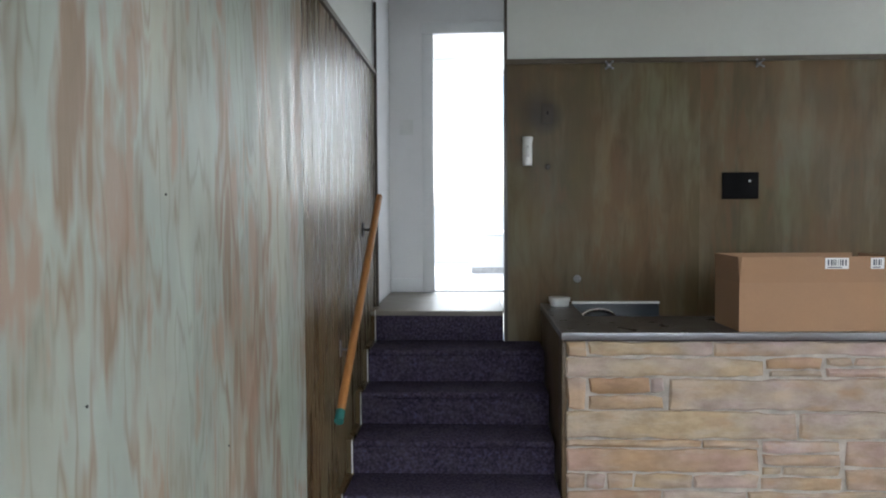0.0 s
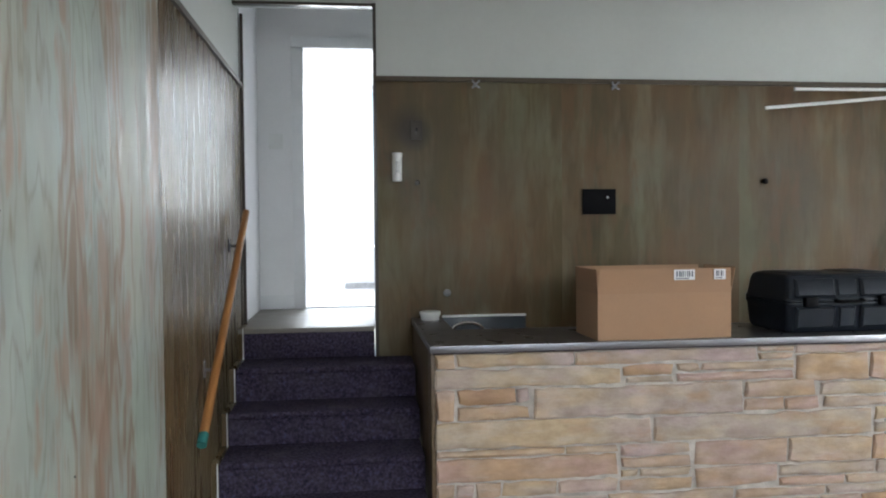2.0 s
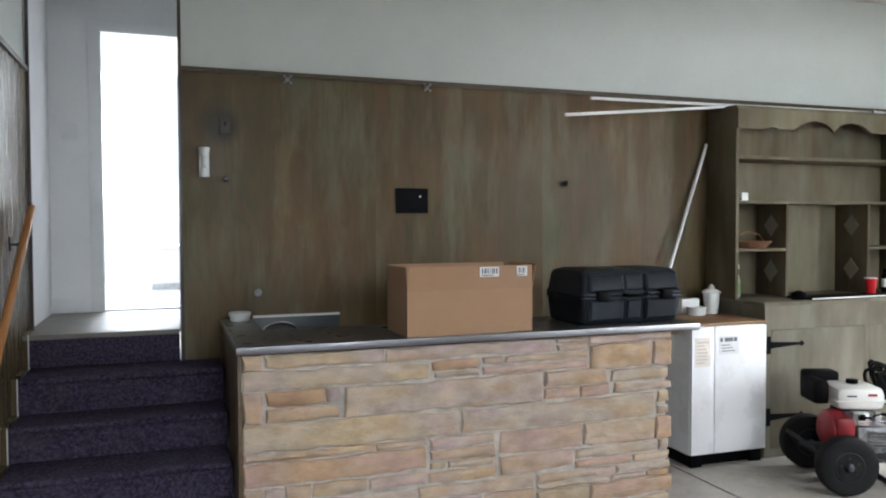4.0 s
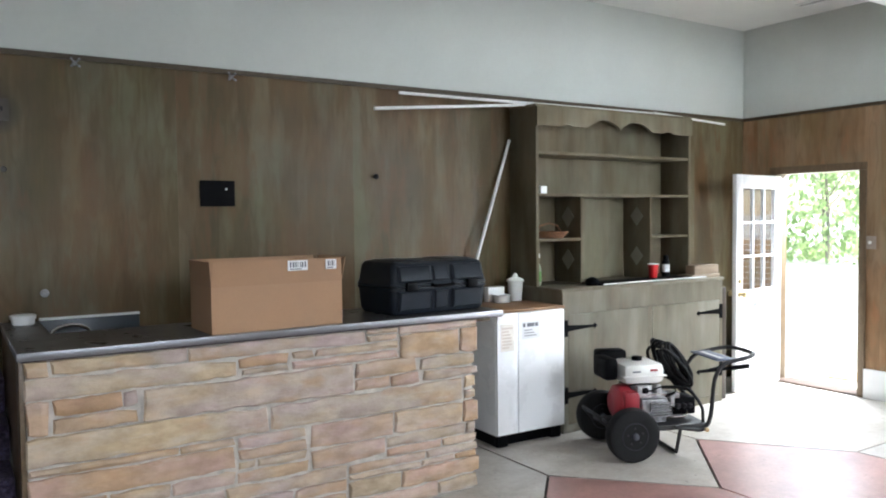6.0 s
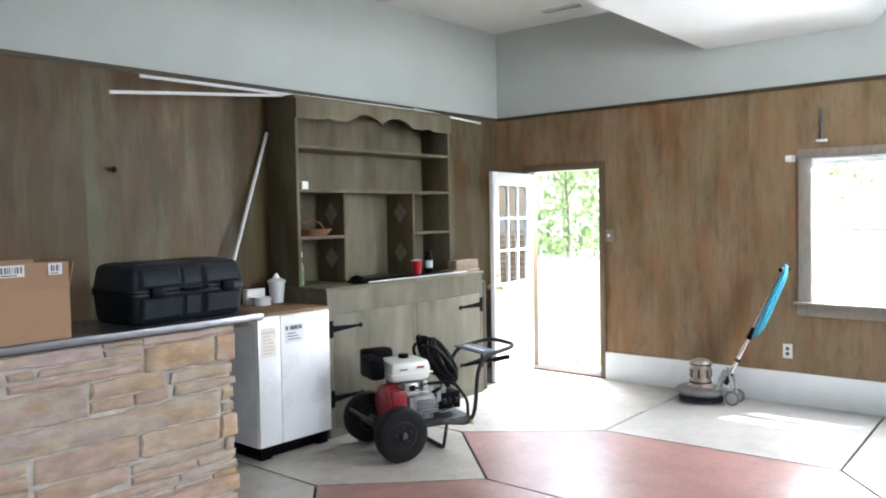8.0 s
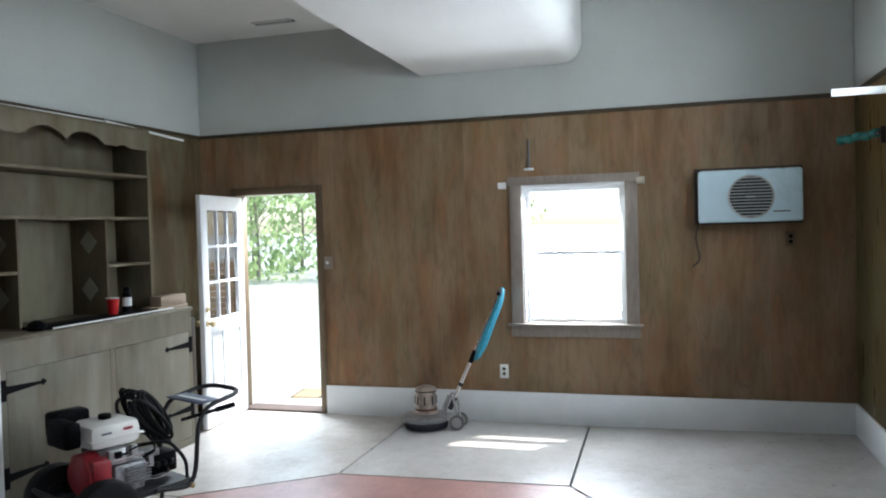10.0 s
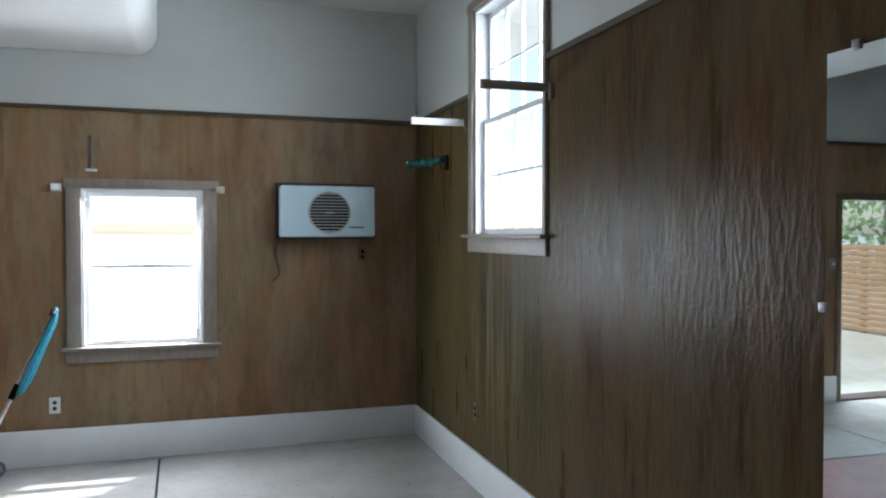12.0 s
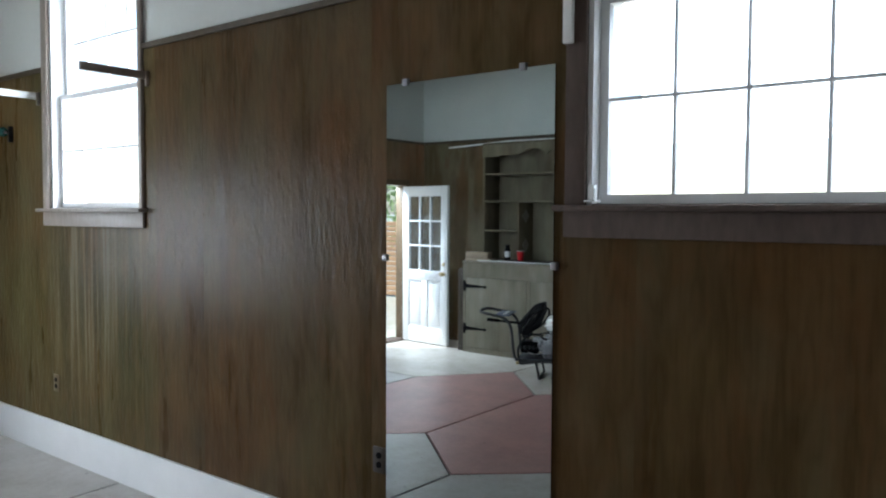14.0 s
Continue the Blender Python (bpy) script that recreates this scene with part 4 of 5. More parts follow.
part("lower_shell", made(case_shell, [(0.0, 0.026), (0.010, 0.016), (0.030, 0.010), (0.140, 0.003), (0.148, -0.003), (0.160, -0.003), (0.164, 0.003)]), CASEPLASTIC, case)
part("lid", made(case_shell, [(0.1645, 0.003), (0.168, -0.003), (0.180, -0.003), (0.188, 0.003), (0.280, 0.014), (0.300, 0.022), (0.310, 0.034), (0.313, 0.048)]), CASEPLASTIC, case)


def pad(bm, x0, x1, z0, z1, y0, y1, proud=0.02):
    """A raised, tapered face on the sloping front of the case."""
    base = [(x0, y0, z0), (x1, y0, z0), (x1, y1, z1), (x0, y1, z1)]
    d = 0.011
    front = [(x0 + d, y0 - proud, z0 + d), (x1 - d, y0 - proud, z0 + d), (x1 - d, y1 - proud, z1 - d), (x0 + d, y1 - proud, z1 - d)]
    a, b = [bm.verts.new((x, y + 0.03, z)) for x, y, z in base], [bm.verts.new(p) for p in front]
    c = [bm.verts.new((x, y - proud + d, z)) for x, y, z in base]
    bm.faces.new(a[::-1])
    bm.faces.new(b)
    for p, q in ((a, c), (c, b)):
        for k in range(4):
            bm.faces.new((p[k], p[(k + 1) % 4], q[(k + 1) % 4], q[k]))


for x0, x1 in ((0.045, 0.275), (0.43, 0.655)):
    part("moulded_panel", made(pad, x0, x1, 0.022, 0.140, 0.016, 0.005), CASEPLASTIC, case)
    part("moulded_panel", made(pad, x0, x1, 0.192, 0.288, 0.005, 0.020), CASEPLASTIC, case)
    part("top_panel", boxes(((x0 + 0.02, 0.075, 0.30), (x1 - 0.015, 0.345, 0.318)), bev=0.008), CASEPLASTIC, case)
part("moulded_panel", made(pad, 0.300, 0.405, 0.022, 0.140, 0.016, 0.006, 0.010), CASEPLASTIC, case)
part("moulded_panel", made(pad, 0.290, 0.415, 0.192, 0.288, 0.006, 0.020, 0.010), CASEPLASTIC, case)
for x in (0.09, 0.535):
    part("latch", boxes(((x, -0.024, 0.140), (x + 0.075, 0.004, 0.194)), bev=0.006), BLACK, case, "black snap latch")
part("handle", made(tube, [(0.28, 0.0, 0.172), (0.28, -0.022, 0.168), (0.295, -0.03, 0.166), (0.415, -0.03, 0.166), (0.43, -0.022, 0.168), (0.43, 0.0, 0.172)], 0.010, 8), BLACK, case)

# ---- on the north wall ----
for x in (0.76, 1.68):
    hk = thing("wall_hook", (x, N, 2.566), "small chrome four-armed hook near the panel top", "hook", "hooks on the north wall")
    part("rosette", made(lathe, [(0.013, 0.0), (0.013, -0.006), (0.007, -0.009), (0.007, -0.03)], 12, (0, 0, 0), "y"), STEEL, hk)
    for k in range(4):
        a = math.pi / 4 + k * math.pi / 2
        part("arm", made(tube, [(0, -0.022, 0), (0.026 * math.cos(a), -0.03, 0.026 * math.sin(a)), (0.03 * math.cos(a), -0.04, 0.03 * math.sin(a))], [0.006, 0.0055, 0.007], 8), STEEL, hk)
jack = thing("black_wall_plate", (1.578, N, 1.815), "black metal wall plate with one small white button", "wall plate")
part("plate", boxes(((-0.112, -0.012, -0.083), (0.112, 0, 0.083)), bev=0.003), BLACK, jack)
part("button", made(lathe, [(0.007, 0), (0.006, -0.006)], 14, (0.055, -0.0122, 0.028), "y"), PLASTICWHITE, jack)
fl = thing("wall_flashlight", (0.254, N, 2.038), "white rechargeable flashlight clipped to the wall", "flashlight")
part("holder", boxes(((-0.030, -0.014, -0.088), (0.030, 0, 0.088)), bev=0.004), PLASTICWHITE, fl)
part("torch", made(lathe, [(0.026, -0.088), (0.028, -0.055), (0.019, -0.035), (0.019, 0.035), (0.030, 0.058), (0.034, 0.088), (0.024, 0.091)], 16, (0, -0.034, 0)), PLASTICWHITE, fl)
part("grip", boxes(((-0.009, -0.057, -0.035), (0.009, -0.049, 0.035)), bev=0.002), ALLOY, fl)
swp = thing("wall_switch", (0.380, N, 2.275), "dark brown switch plate on the plywood", "switch")
part("plate", boxes(((-0.035, -0.007, -0.06), (0.035, 0, 0.06)), bev=0.002), BROWNPLATE, swp)
part("toggle", boxes(((-0.005, -0.02, -0.01), (0.005, -0.0072, 0.014)), bev=0.002), BLACK, swp)
for x, z, r, mat, lab in ((0.380, 1.94, 0.017, BROWNPLATE, "small dark peg in the plywood"), (2.718, 1.945, 0.019, BLACK, "small black peg in the plywood"), (0.565, 1.236, 0.024, CASTING, "dull metal valve knob low on the plywood")):
    pg = thing("wall_peg", (x, N, z), lab, "peg")
    part("stem", made(lathe, [(r * 0.5, 0), (r * 0.5, -0.02)], 12, (0, 0, 0), "y"), mat, pg)
    part("head", made(lathe, [(r * 0.8, -0.0205), (r, -0.026), (r, -0.036), (r * 0.6, -0.042)], 14, (0, 0, 0), "y"), mat, pg)

# ---- white metal cabinet ----
wc = thing("white_metal_cabinet", (3.338, 3.465, 0.0), "white enamelled metal cabinet with a brown wooden top", "cabinet", turn=-1.5)
part("body", boxes(((0.0, 0.02, 0.085), (0.615, 0.61, 0.962)), bev=0.006), ENAMEL, wc)
for x0, x1 in ((0.003, 0.182), (0.188, 0.612)):
    part("front_panel", boxes(((x0, -0.002, 0.09), (x1, 0.0195, 0.957)), bev=0.004), ENAMEL, wc)
part("top", boxes(((-0.006, 0.0, 0.9625), (0.621, 0.612, 0.982)), bev=0.003), WOODTOP, wc, "brown wood-grain top")
part("plinth", boxes(((0.02, 0.06, 0.0), (0.6, 0.58, 0.0845))), BLACK, wc)
for x in (0.012, 0.5):
    part("foot", boxes(((x, 0.015, 0.0), (x + 0.09, 0.0595, 0.0845)), bev=0.004), BLACK, wc)
n1 = part("notice", boxes(((0.03, -0.0042, 0.69), (0.15, -0.0024, 0.885))), plain("yellowed_paper", (0.80, 0.76, 0.70), 0.8), wc, "yellowed paper notice")
bm = bmesh.new()
for k in range(7):
    bx(bm, (0.042, -0.0052, 0.71 + k * 0.023), (0.042 + rng.uniform(0.05, 0.095), -0.0043, 0.722 + k * 0.023))
part("print", bm, plain("faded_brown_ink", (0.62, 0.54, 0.48), 0.8), n1)
n2 = part("badge", boxes(((0.222, -0.0042, 0.765), (0.382, -0.0024, 0.89))), PAPER, wc, "pale maker's sticker")
bm = bmesh.new()
for k, w in enumerate((0.02, 0.035, 0.03, 0.028)):
    bx(bm, (0.228 + k * 0.036, -0.0052, 0.852), (0.228 + k * 0.036 + w, -0.0043, 0.878))
for k in range(3):
    bx(bm, (0.24, -0.0052, 0.785 + k * 0.02), (0.35 - 0.02 * k, -0.0043, 0.791 + k * 0.02))
part("print", bm, plain("grey_ink", (0.16, 0.17, 0.19), 0.7), n2)
can = thing("white_canister", (3.87, 3.93, 0.984), "white ceramic canister with a knobbed lid", "canister")
part("jar", made(lathe, [(0.046, 0), (0.050, 0.006), (0.060, 0.135), (0.061, 0.150)], 24), PLASTICWHITE, can)
part("lid", made(lathe, [(0.068, 0.1505), (0.072, 0.156), (0.068, 0.166), (0.046, 0.178), (0.026, 0.186), (0.022, 0.198), (0.012, 0.214), (0.004, 0.220)], 24), PLASTICWHITE, can)
bowl = thing("white_bowl", (3.70, 3.88, 0.984), "round white dish before a square white tub", "dish")
part("dish", made(lathe, [(0.058, 0), (0.062, 0.004), (0.066, 0.05), (0.070, 0.052), (0.070, 0.060), (0.064, 0.060), (0.058, 0.010), (0.01, 0.008)], 24), PLASTICWHITE, bowl)
part("inner_tub", boxes(((-0.075, 0.075, 0.0), (0.085, 0.135, 0.115)), bev=0.006), PLASTICWHITE, bowl)
stick = solid("white_pole", made(tube, [(3.06, 3.95, 0.012), (3.93, 4.072, 2.262)], 0.013, 10), PLASTICWHITE, "long white pole leaning in the corner by the hutch", "pole")

# ---- the hutch ----
HX0, HX1, HZ0, HZ1, HF = 3.955, 5.752, 1.10, 2.52, 3.77
hutch = thing("hutch_shelves", (0, 0, 0), "built-in pickled plywood hutch with scalloped valance and shelves", "shelf")
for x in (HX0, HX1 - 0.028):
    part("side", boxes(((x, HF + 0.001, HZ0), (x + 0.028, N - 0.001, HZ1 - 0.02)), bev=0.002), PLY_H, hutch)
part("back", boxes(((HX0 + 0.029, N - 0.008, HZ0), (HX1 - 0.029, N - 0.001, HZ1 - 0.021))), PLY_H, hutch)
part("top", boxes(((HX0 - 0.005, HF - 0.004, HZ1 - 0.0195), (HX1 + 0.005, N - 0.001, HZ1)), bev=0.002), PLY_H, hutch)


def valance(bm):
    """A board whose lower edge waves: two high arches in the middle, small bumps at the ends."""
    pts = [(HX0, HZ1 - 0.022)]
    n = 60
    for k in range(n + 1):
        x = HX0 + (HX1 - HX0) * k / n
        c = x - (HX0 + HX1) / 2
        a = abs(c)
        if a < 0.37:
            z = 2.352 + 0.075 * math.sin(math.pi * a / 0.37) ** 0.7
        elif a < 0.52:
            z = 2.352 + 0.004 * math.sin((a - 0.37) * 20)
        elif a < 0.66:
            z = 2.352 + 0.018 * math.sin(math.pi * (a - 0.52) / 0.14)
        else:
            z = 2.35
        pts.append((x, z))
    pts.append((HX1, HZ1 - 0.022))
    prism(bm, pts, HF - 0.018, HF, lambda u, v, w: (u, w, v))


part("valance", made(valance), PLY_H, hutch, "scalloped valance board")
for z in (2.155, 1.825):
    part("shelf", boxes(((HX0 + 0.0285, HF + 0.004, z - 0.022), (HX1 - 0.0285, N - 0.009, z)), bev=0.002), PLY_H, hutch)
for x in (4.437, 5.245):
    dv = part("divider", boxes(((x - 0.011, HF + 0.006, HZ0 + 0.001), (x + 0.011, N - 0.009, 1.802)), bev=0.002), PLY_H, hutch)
    # raised pale plates stand in for cutouts with light showing through
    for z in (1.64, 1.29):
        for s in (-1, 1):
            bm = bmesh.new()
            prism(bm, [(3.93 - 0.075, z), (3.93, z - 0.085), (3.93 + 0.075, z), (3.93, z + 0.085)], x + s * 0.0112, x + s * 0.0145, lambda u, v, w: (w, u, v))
            part("diamond", bm, plain("pale_cutout_fill", (0.25, 0.235, 0.185), 0.6), dv, "pale plate standing in for a diamond cutout")
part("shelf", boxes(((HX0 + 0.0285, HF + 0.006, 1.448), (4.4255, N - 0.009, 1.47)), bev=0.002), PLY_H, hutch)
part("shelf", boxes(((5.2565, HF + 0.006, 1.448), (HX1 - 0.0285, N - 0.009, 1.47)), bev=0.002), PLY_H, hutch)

cab = thing("hutch_base_cabinet", (0, 0, 0), "pickled plywood base cabinet with black strap hinges", "cabinet")
CX0, CX1, CF = 3.975, 5.835, 3.49
part("body", boxes(((CX0, CF + 0.012, 0.0), (CX1, N - 0.001, 1.075))), PLY_C, cab)
part("top", boxes(((CX0 - 0.015, CF - 0.012, 1.0755), (CX1 + 0.01, N - 0.001, 1.0995)), bev=0.003), PLY_C, cab)
part("face_frame", boxes(((CX0, CF, 0.0), (CX0 + 0.055, CF + 0.0115, 1.075)), ((CX1 - 0.035, CF, 0.0), (CX1, CF + 0.0115, 1.075)), ((CX0 + 0.0555, CF, 0.905), (CX1 - 0.0355, CF + 0.0115, 1.075)), ((CX0 + 0.0555, CF, 0.0), (CX1 - 0.0355, CF + 0.0115, 0.06)), ((4.894, CF, 0.0605), (4.944, CF + 0.0115, 0.9045))), PLY_C, cab)
for x0, x1, hx, s in ((CX0 + 0.058, 4.890, CX0 + 0.01, 1), (4.948, CX1 - 0.038, CX1 - 0.008, -1)):
    door = part("cabinet_door", boxes(((x0, CF - 0.001, 0.064), (x1, CF + 0.0112, 0.901)), bev=0.002), PLY_C, cab)
    for z in (0.80, 0.29):
        bm = bmesh.new()
        pts = [(0, -0.062), (0.036, -0.062), (0.036, -0.026), (0.06, -0.022), (0.30, -0.008), (0.312, -0.020), (0.340, 0.0), (0.312, 0.020), (0.30, 0.008), (0.06, 0.022), (0.036, 0.026), (0.036, 0.062), (0, 0.062)]
        prism(bm, [(hx + s * u, z + v) for u, v in pts], CF - 0.008, CF - 0.0013, lambda u, v, w: (u, w, v))
        part("strap_hinge", bm, BLACK, door, "black iron strap hinge")

# things on the hutch
cube = solid("white_block", made(bx, (4.03, 3.80, 1.8255), (4.095, 3.865, 1.885), 0.006), PLASTICWHITE, "small white box on the shelf's end", "box")
bk = thing("wicker_basket", (4.21, 3.92, 1.4705), "shallow reddish wicker basket on a shelf", "basket")
part("bowl", made(lathe, [(0.09, 0), (0.11, 0.006), (0.15, 0.05), (0.158, 0.052), (0.12, 0.012), (0.02, 0.008)], 28), WICKER, bk)
for k in range(4):
    part("hoop", made(tube, [((0.118 + 0.012 * k) * math.cos(a), (0.118 + 0.012 * k) * math.sin(a), 0.008 + 0.013 * k) for a in [j * math.tau / 28 for j in range(29)]], 0.007, 6), WICKER, bk)
part("handle", made(tube, [(-0.13, 0, 0.05), (-0.09, 0.0, 0.10), (0.0, 0, 0.12), (0.09, 0, 0.10), (0.13, 0, 0.05)], 0.007, 6), WICKER, bk)
sp = thing("spray_bottle", (4.035, 3.87, 1.1), "clear spray bottle with green label and white trigger", "bottle")
part("bottle", made(lathe, [(0.036, 0), (0.04, 0.01), (0.04, 0.13), (0.03, 0.165), (0.014, 0.19), (0.014, 0.215)], 20), plain("pale_green_plastic", (0.20, 0.23, 0.15), 0.3), sp)
part("label", made(lathe, [(0.0408, 0.03), (0.0408, 0.11)], 20), GREEN, sp, "green wrap label")
part("trigger", boxes(((-0.05, -0.012, 0.2155), (0.03, 0.012, 0.25)), ((-0.035, -0.008, 0.18), (-0.022, 0.008, 0.2154)), bev=0.003), PLASTICWHITE, sp)
tray = thing("dark_tray", (5.02, 3.60, 1.1), "flat black tray with a pale front edge on the cabinet", "tray")
part("pan", boxes(((-0.62, -0.085, 0.0), (0.62, 0.14, 0.016)), bev=0.004), BLACK, tray)
part("edge", boxes(((-0.60, -0.092, 0.004), (0.62, -0.0855, 0.015)), bev=0.002), PLASTICWHITE, tray)
knob = solid("black_cloth", made(lathe, [(0.05, 0), (0.062, 0.02), (0.05, 0.045), (0.025, 0.06), (0.01, 0.064)], 14, (4.38, 3.60, 1.1)), BLACK, "crumpled black cloth on the cabinet top", "cloth")
cup = thing("red_cup", (5.12, 3.64, 1.1165), "red plastic party cup standing on the tray", "cup")
part("cup", made(lathe, [(0.03, 0), (0.032, 0.002), (0.045, 0.112), (0.048, 0.115), (0.042, 0.113), (0.03, 0.01), (0.004, 0.008)], 24), REDCUP, cup)
part("rim", made(lathe, [(0.0455, 0.1152), (0.0485, 0.118), (0.0455, 0.121), (0.042, 0.118)], 24), PLASTICWHITE, cup)
sc = thing("spray_can", (5.335, 3.69, 1.1165), "dark spray can with a white label band", "can")
part("can", made(lathe, [(0.032, 0), (0.033, 0.004), (0.033, 0.13), (0.025, 0.145)], 20), BLACK, sc)
part("label", made(lathe, [(0.0335, 0.04), (0.0335, 0.105)], 20), PAPER, sc)
part("cap", made(lathe, [(0.024, 0.1455), (0.024, 0.18), (0.02, 0.184)], 18), BLACK, sc)
bd = thing("pine_offcut", (5.655, 3.62, 1.1), "weathered brown board lying on the cabinet's end", "board")
part("board", boxes(((-0.15, -0.10, 0.03), (0.165, 0.0, 0.108)), bev=0.003), PINE, bd)
part("lower_board", boxes(((-0.20, -0.11, 0.0), (0.17, 0.05, 0.029)), bev=0.003), PINE, bd)
# a board whose very dark colour also puts in the gap's shade
leg = solid("dark_board", made(bx, (5.850, 3.525, 0.0), (5.935, 3.560, 1.0), 0.004), BROWNPLATE, "dark stained board standing between cabinet and wall, near black for the gap's shade", "board")
for p, q, r in (((2.84, 3.93, 2.536), (5.5, 3.84, 2.536), 0.011), ((2.60, 3.86, 2.40), (4.02, 3.90, 2.529), 0.011), ((5.30, 3.80, 2.536), (6.34, 3.86, 2.50), 0.010)):
    solid("curtain_rod", made(tube, [p, q], r, 8), PLASTICWHITE, "white curtain rod lying across the hutch top", "curtain rod", "rods on the hutch")

# ---- pressure washer ----
pw = thing("pressure_washer", (3.914, 2.733, 0.0), "petrol pressure washer on two wheels with a looped hose", "pressure washer", turn=-22.0)
for b in (0.0, 0.55):
    tyre_o = [(0.10, -0.048), (0.15, -0.055), (0.174, -0.045), (0.181, -0.022), (0.181, 0.022), (0.174, 0.045), (0.15, 0.055), (0.10, 0.048)]
    wheel = part("wheel", made(lathe, tyre_o, 40, (0, b, 0.181), "y"), RUBBER, pw, "black rubber tyre")
    part("rim", made(lathe, [(0.099, -0.046), (0.088, -0.05), (0.08, -0.03), (0.03, -0.026), (0.026, -0.05), (0.012, -0.056)], 28, (0, b, 0.181), "y"), plain("dark_rim", (0.025, 0.028, 0.035), 0.35, 0.5), wheel)
    part("hub_cap", made(lathe, [(0.022, -0.0565), (0.02, -0.066), (0.008, -0.07)], 16, (0, b, 0.181), "y"), plain("dull_hub", (0.10, 0.11, 0.13), 0.4, 0.6), wheel)
    for k in range(5):
        a = k * math.tau / 5 + 0.4
        part("tread_bolt", made(lathe, [(0.007, -0.051), (0.007, -0.056)], 8, (0.055 * math.cos(a), b, 0.181 + 0.055 * math.sin(a)), "y"), BLACKIRON, wheel)
part("axle", made(tube, [(0, 0.05, 0.181), (0, 0.50, 0.181)], 0.011, 10), BLACKIRON, pw)
part("deck", boxes(((-0.10, 0.10, 0.185), (0.60, 0.46, 0.20)), ((-0.10, 0.10, 0.165), (0.60, 0.115, 0.1845)), ((-0.10, 0.445, 0.165), (0.60, 0.46, 0.1845)), bev=0.003), BLACKIRON, pw)
part("stand", made(tube, [(0.40, 0.10, 0.175), (0.37, 0.10, 0.02), (0.37, 0.10, 0.012), (0.37, 0.46, 0.012), (0.37, 0.46, 0.02), (0.40, 0.46, 0.175)], 0.012, 8), BLACKIRON, pw)
part("guard_bar", made(tube, [(-0.10, 0.10, 0.19), (-0.17, 0.10, 0.27), (-0.17, 0.46, 0.27), (-0.10, 0.46, 0.19)], 0.013, 8), BLACKIRON, pw)


def rounded(pts, steps=5, f=0.35):
    out = [Vector(pts[0])]
    for a, b, c in zip(pts, pts[1:], pts[2:]):
        a, b, c = Vector(a), Vector(b), Vector(c)
        p, q = b.lerp(a, f), b.lerp(c, f)
        out += [p.lerp(b, k / steps).lerp(b.lerp(q, k / steps), k / steps) for k in range(steps + 1)]
    return out + [Vector(pts[-1])]


hb = part("handlebar", made(tube, rounded([(0.36, 0.10, 0.185), (0.62, 0.10, 0.14), (0.66, 0.10, 0.60), (1.00, 0.10, 0.66), (1.00, 0.50, 0.66), (0.66, 0.50, 0.60), (0.62, 0.50, 0.14), (0.36, 0.50, 0.185)]), 0.0145, 10), BLACKIRON, pw, "bent black steel handlebar")
part("control_plate", boxes(((0.68, 0.115, 0.625), (0.83, 0.485, 0.635)), bev=0.003), plain("blue_grey_plate", (0.07, 0.09, 0.15), 0.4), hb, "blue-grey plate with a pale stripe")
part("plate_stripe", boxes(((0.73, 0.16, 0.6355), (0.76, 0.44, 0.637))), PLASTICWHITE, hb)
part("lance", made(tube, [(0.56, 0.13, 0.555), (0.90, 0.07, 0.59)], 0.011, 8), BLACK, pw)
part("lance_grip", made(tube, [(0.78, 0.09, 0.578), (0.90, 0.071, 0.59)], 0.017, 10), BLACK, pw)
part("mount_bolt", made(lathe, [(0.016, 0.0), (0.016, -0.02), (0.008, -0.024)], 12, (0.585, 0.09, 0.16), "y"), BRASS, pw)
part("engine_block", boxes(((0.06, 0.18, 0.2005), (0.34, 0.40, 0.42)), ((0.13, 0.13, 0.25), (0.32, 0.18, 0.38)), bev=0.012), CASTING, pw, "grey cast engine block")
for k in range(6):
    part("cooling_fin", boxes(((0.19, 0.105, 0.262 + k * 0.018), (0.34, 0.13, 0.268 + k * 0.018))), CASTING, pw)
part("recoil_cover", made(lathe, [(0.125, 0.06), (0.13, 0.02), (0.12, -0.03), (0.085, -0.055), (0.04, -0.06)], 28, (0.02, 0.26, 0.34), "x"), REDPAINT, pw, "red fan cover")
part("red_shroud", boxes(((0.0, 0.12, 0.25), (0.12, 0.40, 0.44)), bev=0.03), REDPAINT, pw)
tank = part("fuel_tank", boxes(((0.01, 0.15, 0.475), (0.32, 0.43, 0.625)), bev=0.05), TANKWHITE, pw, "cream-white fuel tank")
part("tank_seam", boxes(((0.004, 0.144, 0.53), (0.326, 0.436, 0.54)), bev=0.004), TANKWHITE, tank)
part("filler_cap", made(lathe, [(0.035, 0.0), (0.037, 0.012), (0.034, 0.026), (0.01, 0.03)], 20, (0.165, 0.29, 0.626)), BLACK, tank)
part("tank_badge", boxes(((0.07, 0.1475, 0.565), (0.13, 0.1495, 0.575))), INK, tank)
part("tank_badge", boxes(((0.20, 0.1475, 0.57), (0.255, 0.1495, 0.585))), REDPAINT, tank)
part("air_filter", boxes(((-0.10, 0.22, 0.50), (0.0, 0.46, 0.650)), ((-0.06, 0.435, 0.52), (0.16, 0.56, 0.675)), bev=0.025), BLACK, pw)
part("muffler", boxes(((0.10, 0.405, 0.26), (0.34, 0.47, 0.45)), bev=0.02), BLACKIRON, pw)
part("carburettor", boxes(((0.10, 0.13, 0.39), (0.20, 0.18, 0.474)), ((0.24, 0.14, 0.40), (0.28, 0.18, 0.474)), bev=0.006), ALLOY, pw)
part("pump", boxes(((0.40, 0.22, 0.235), (0.58, 0.37, 0.36)), bev=0.015), BLACK, pw)
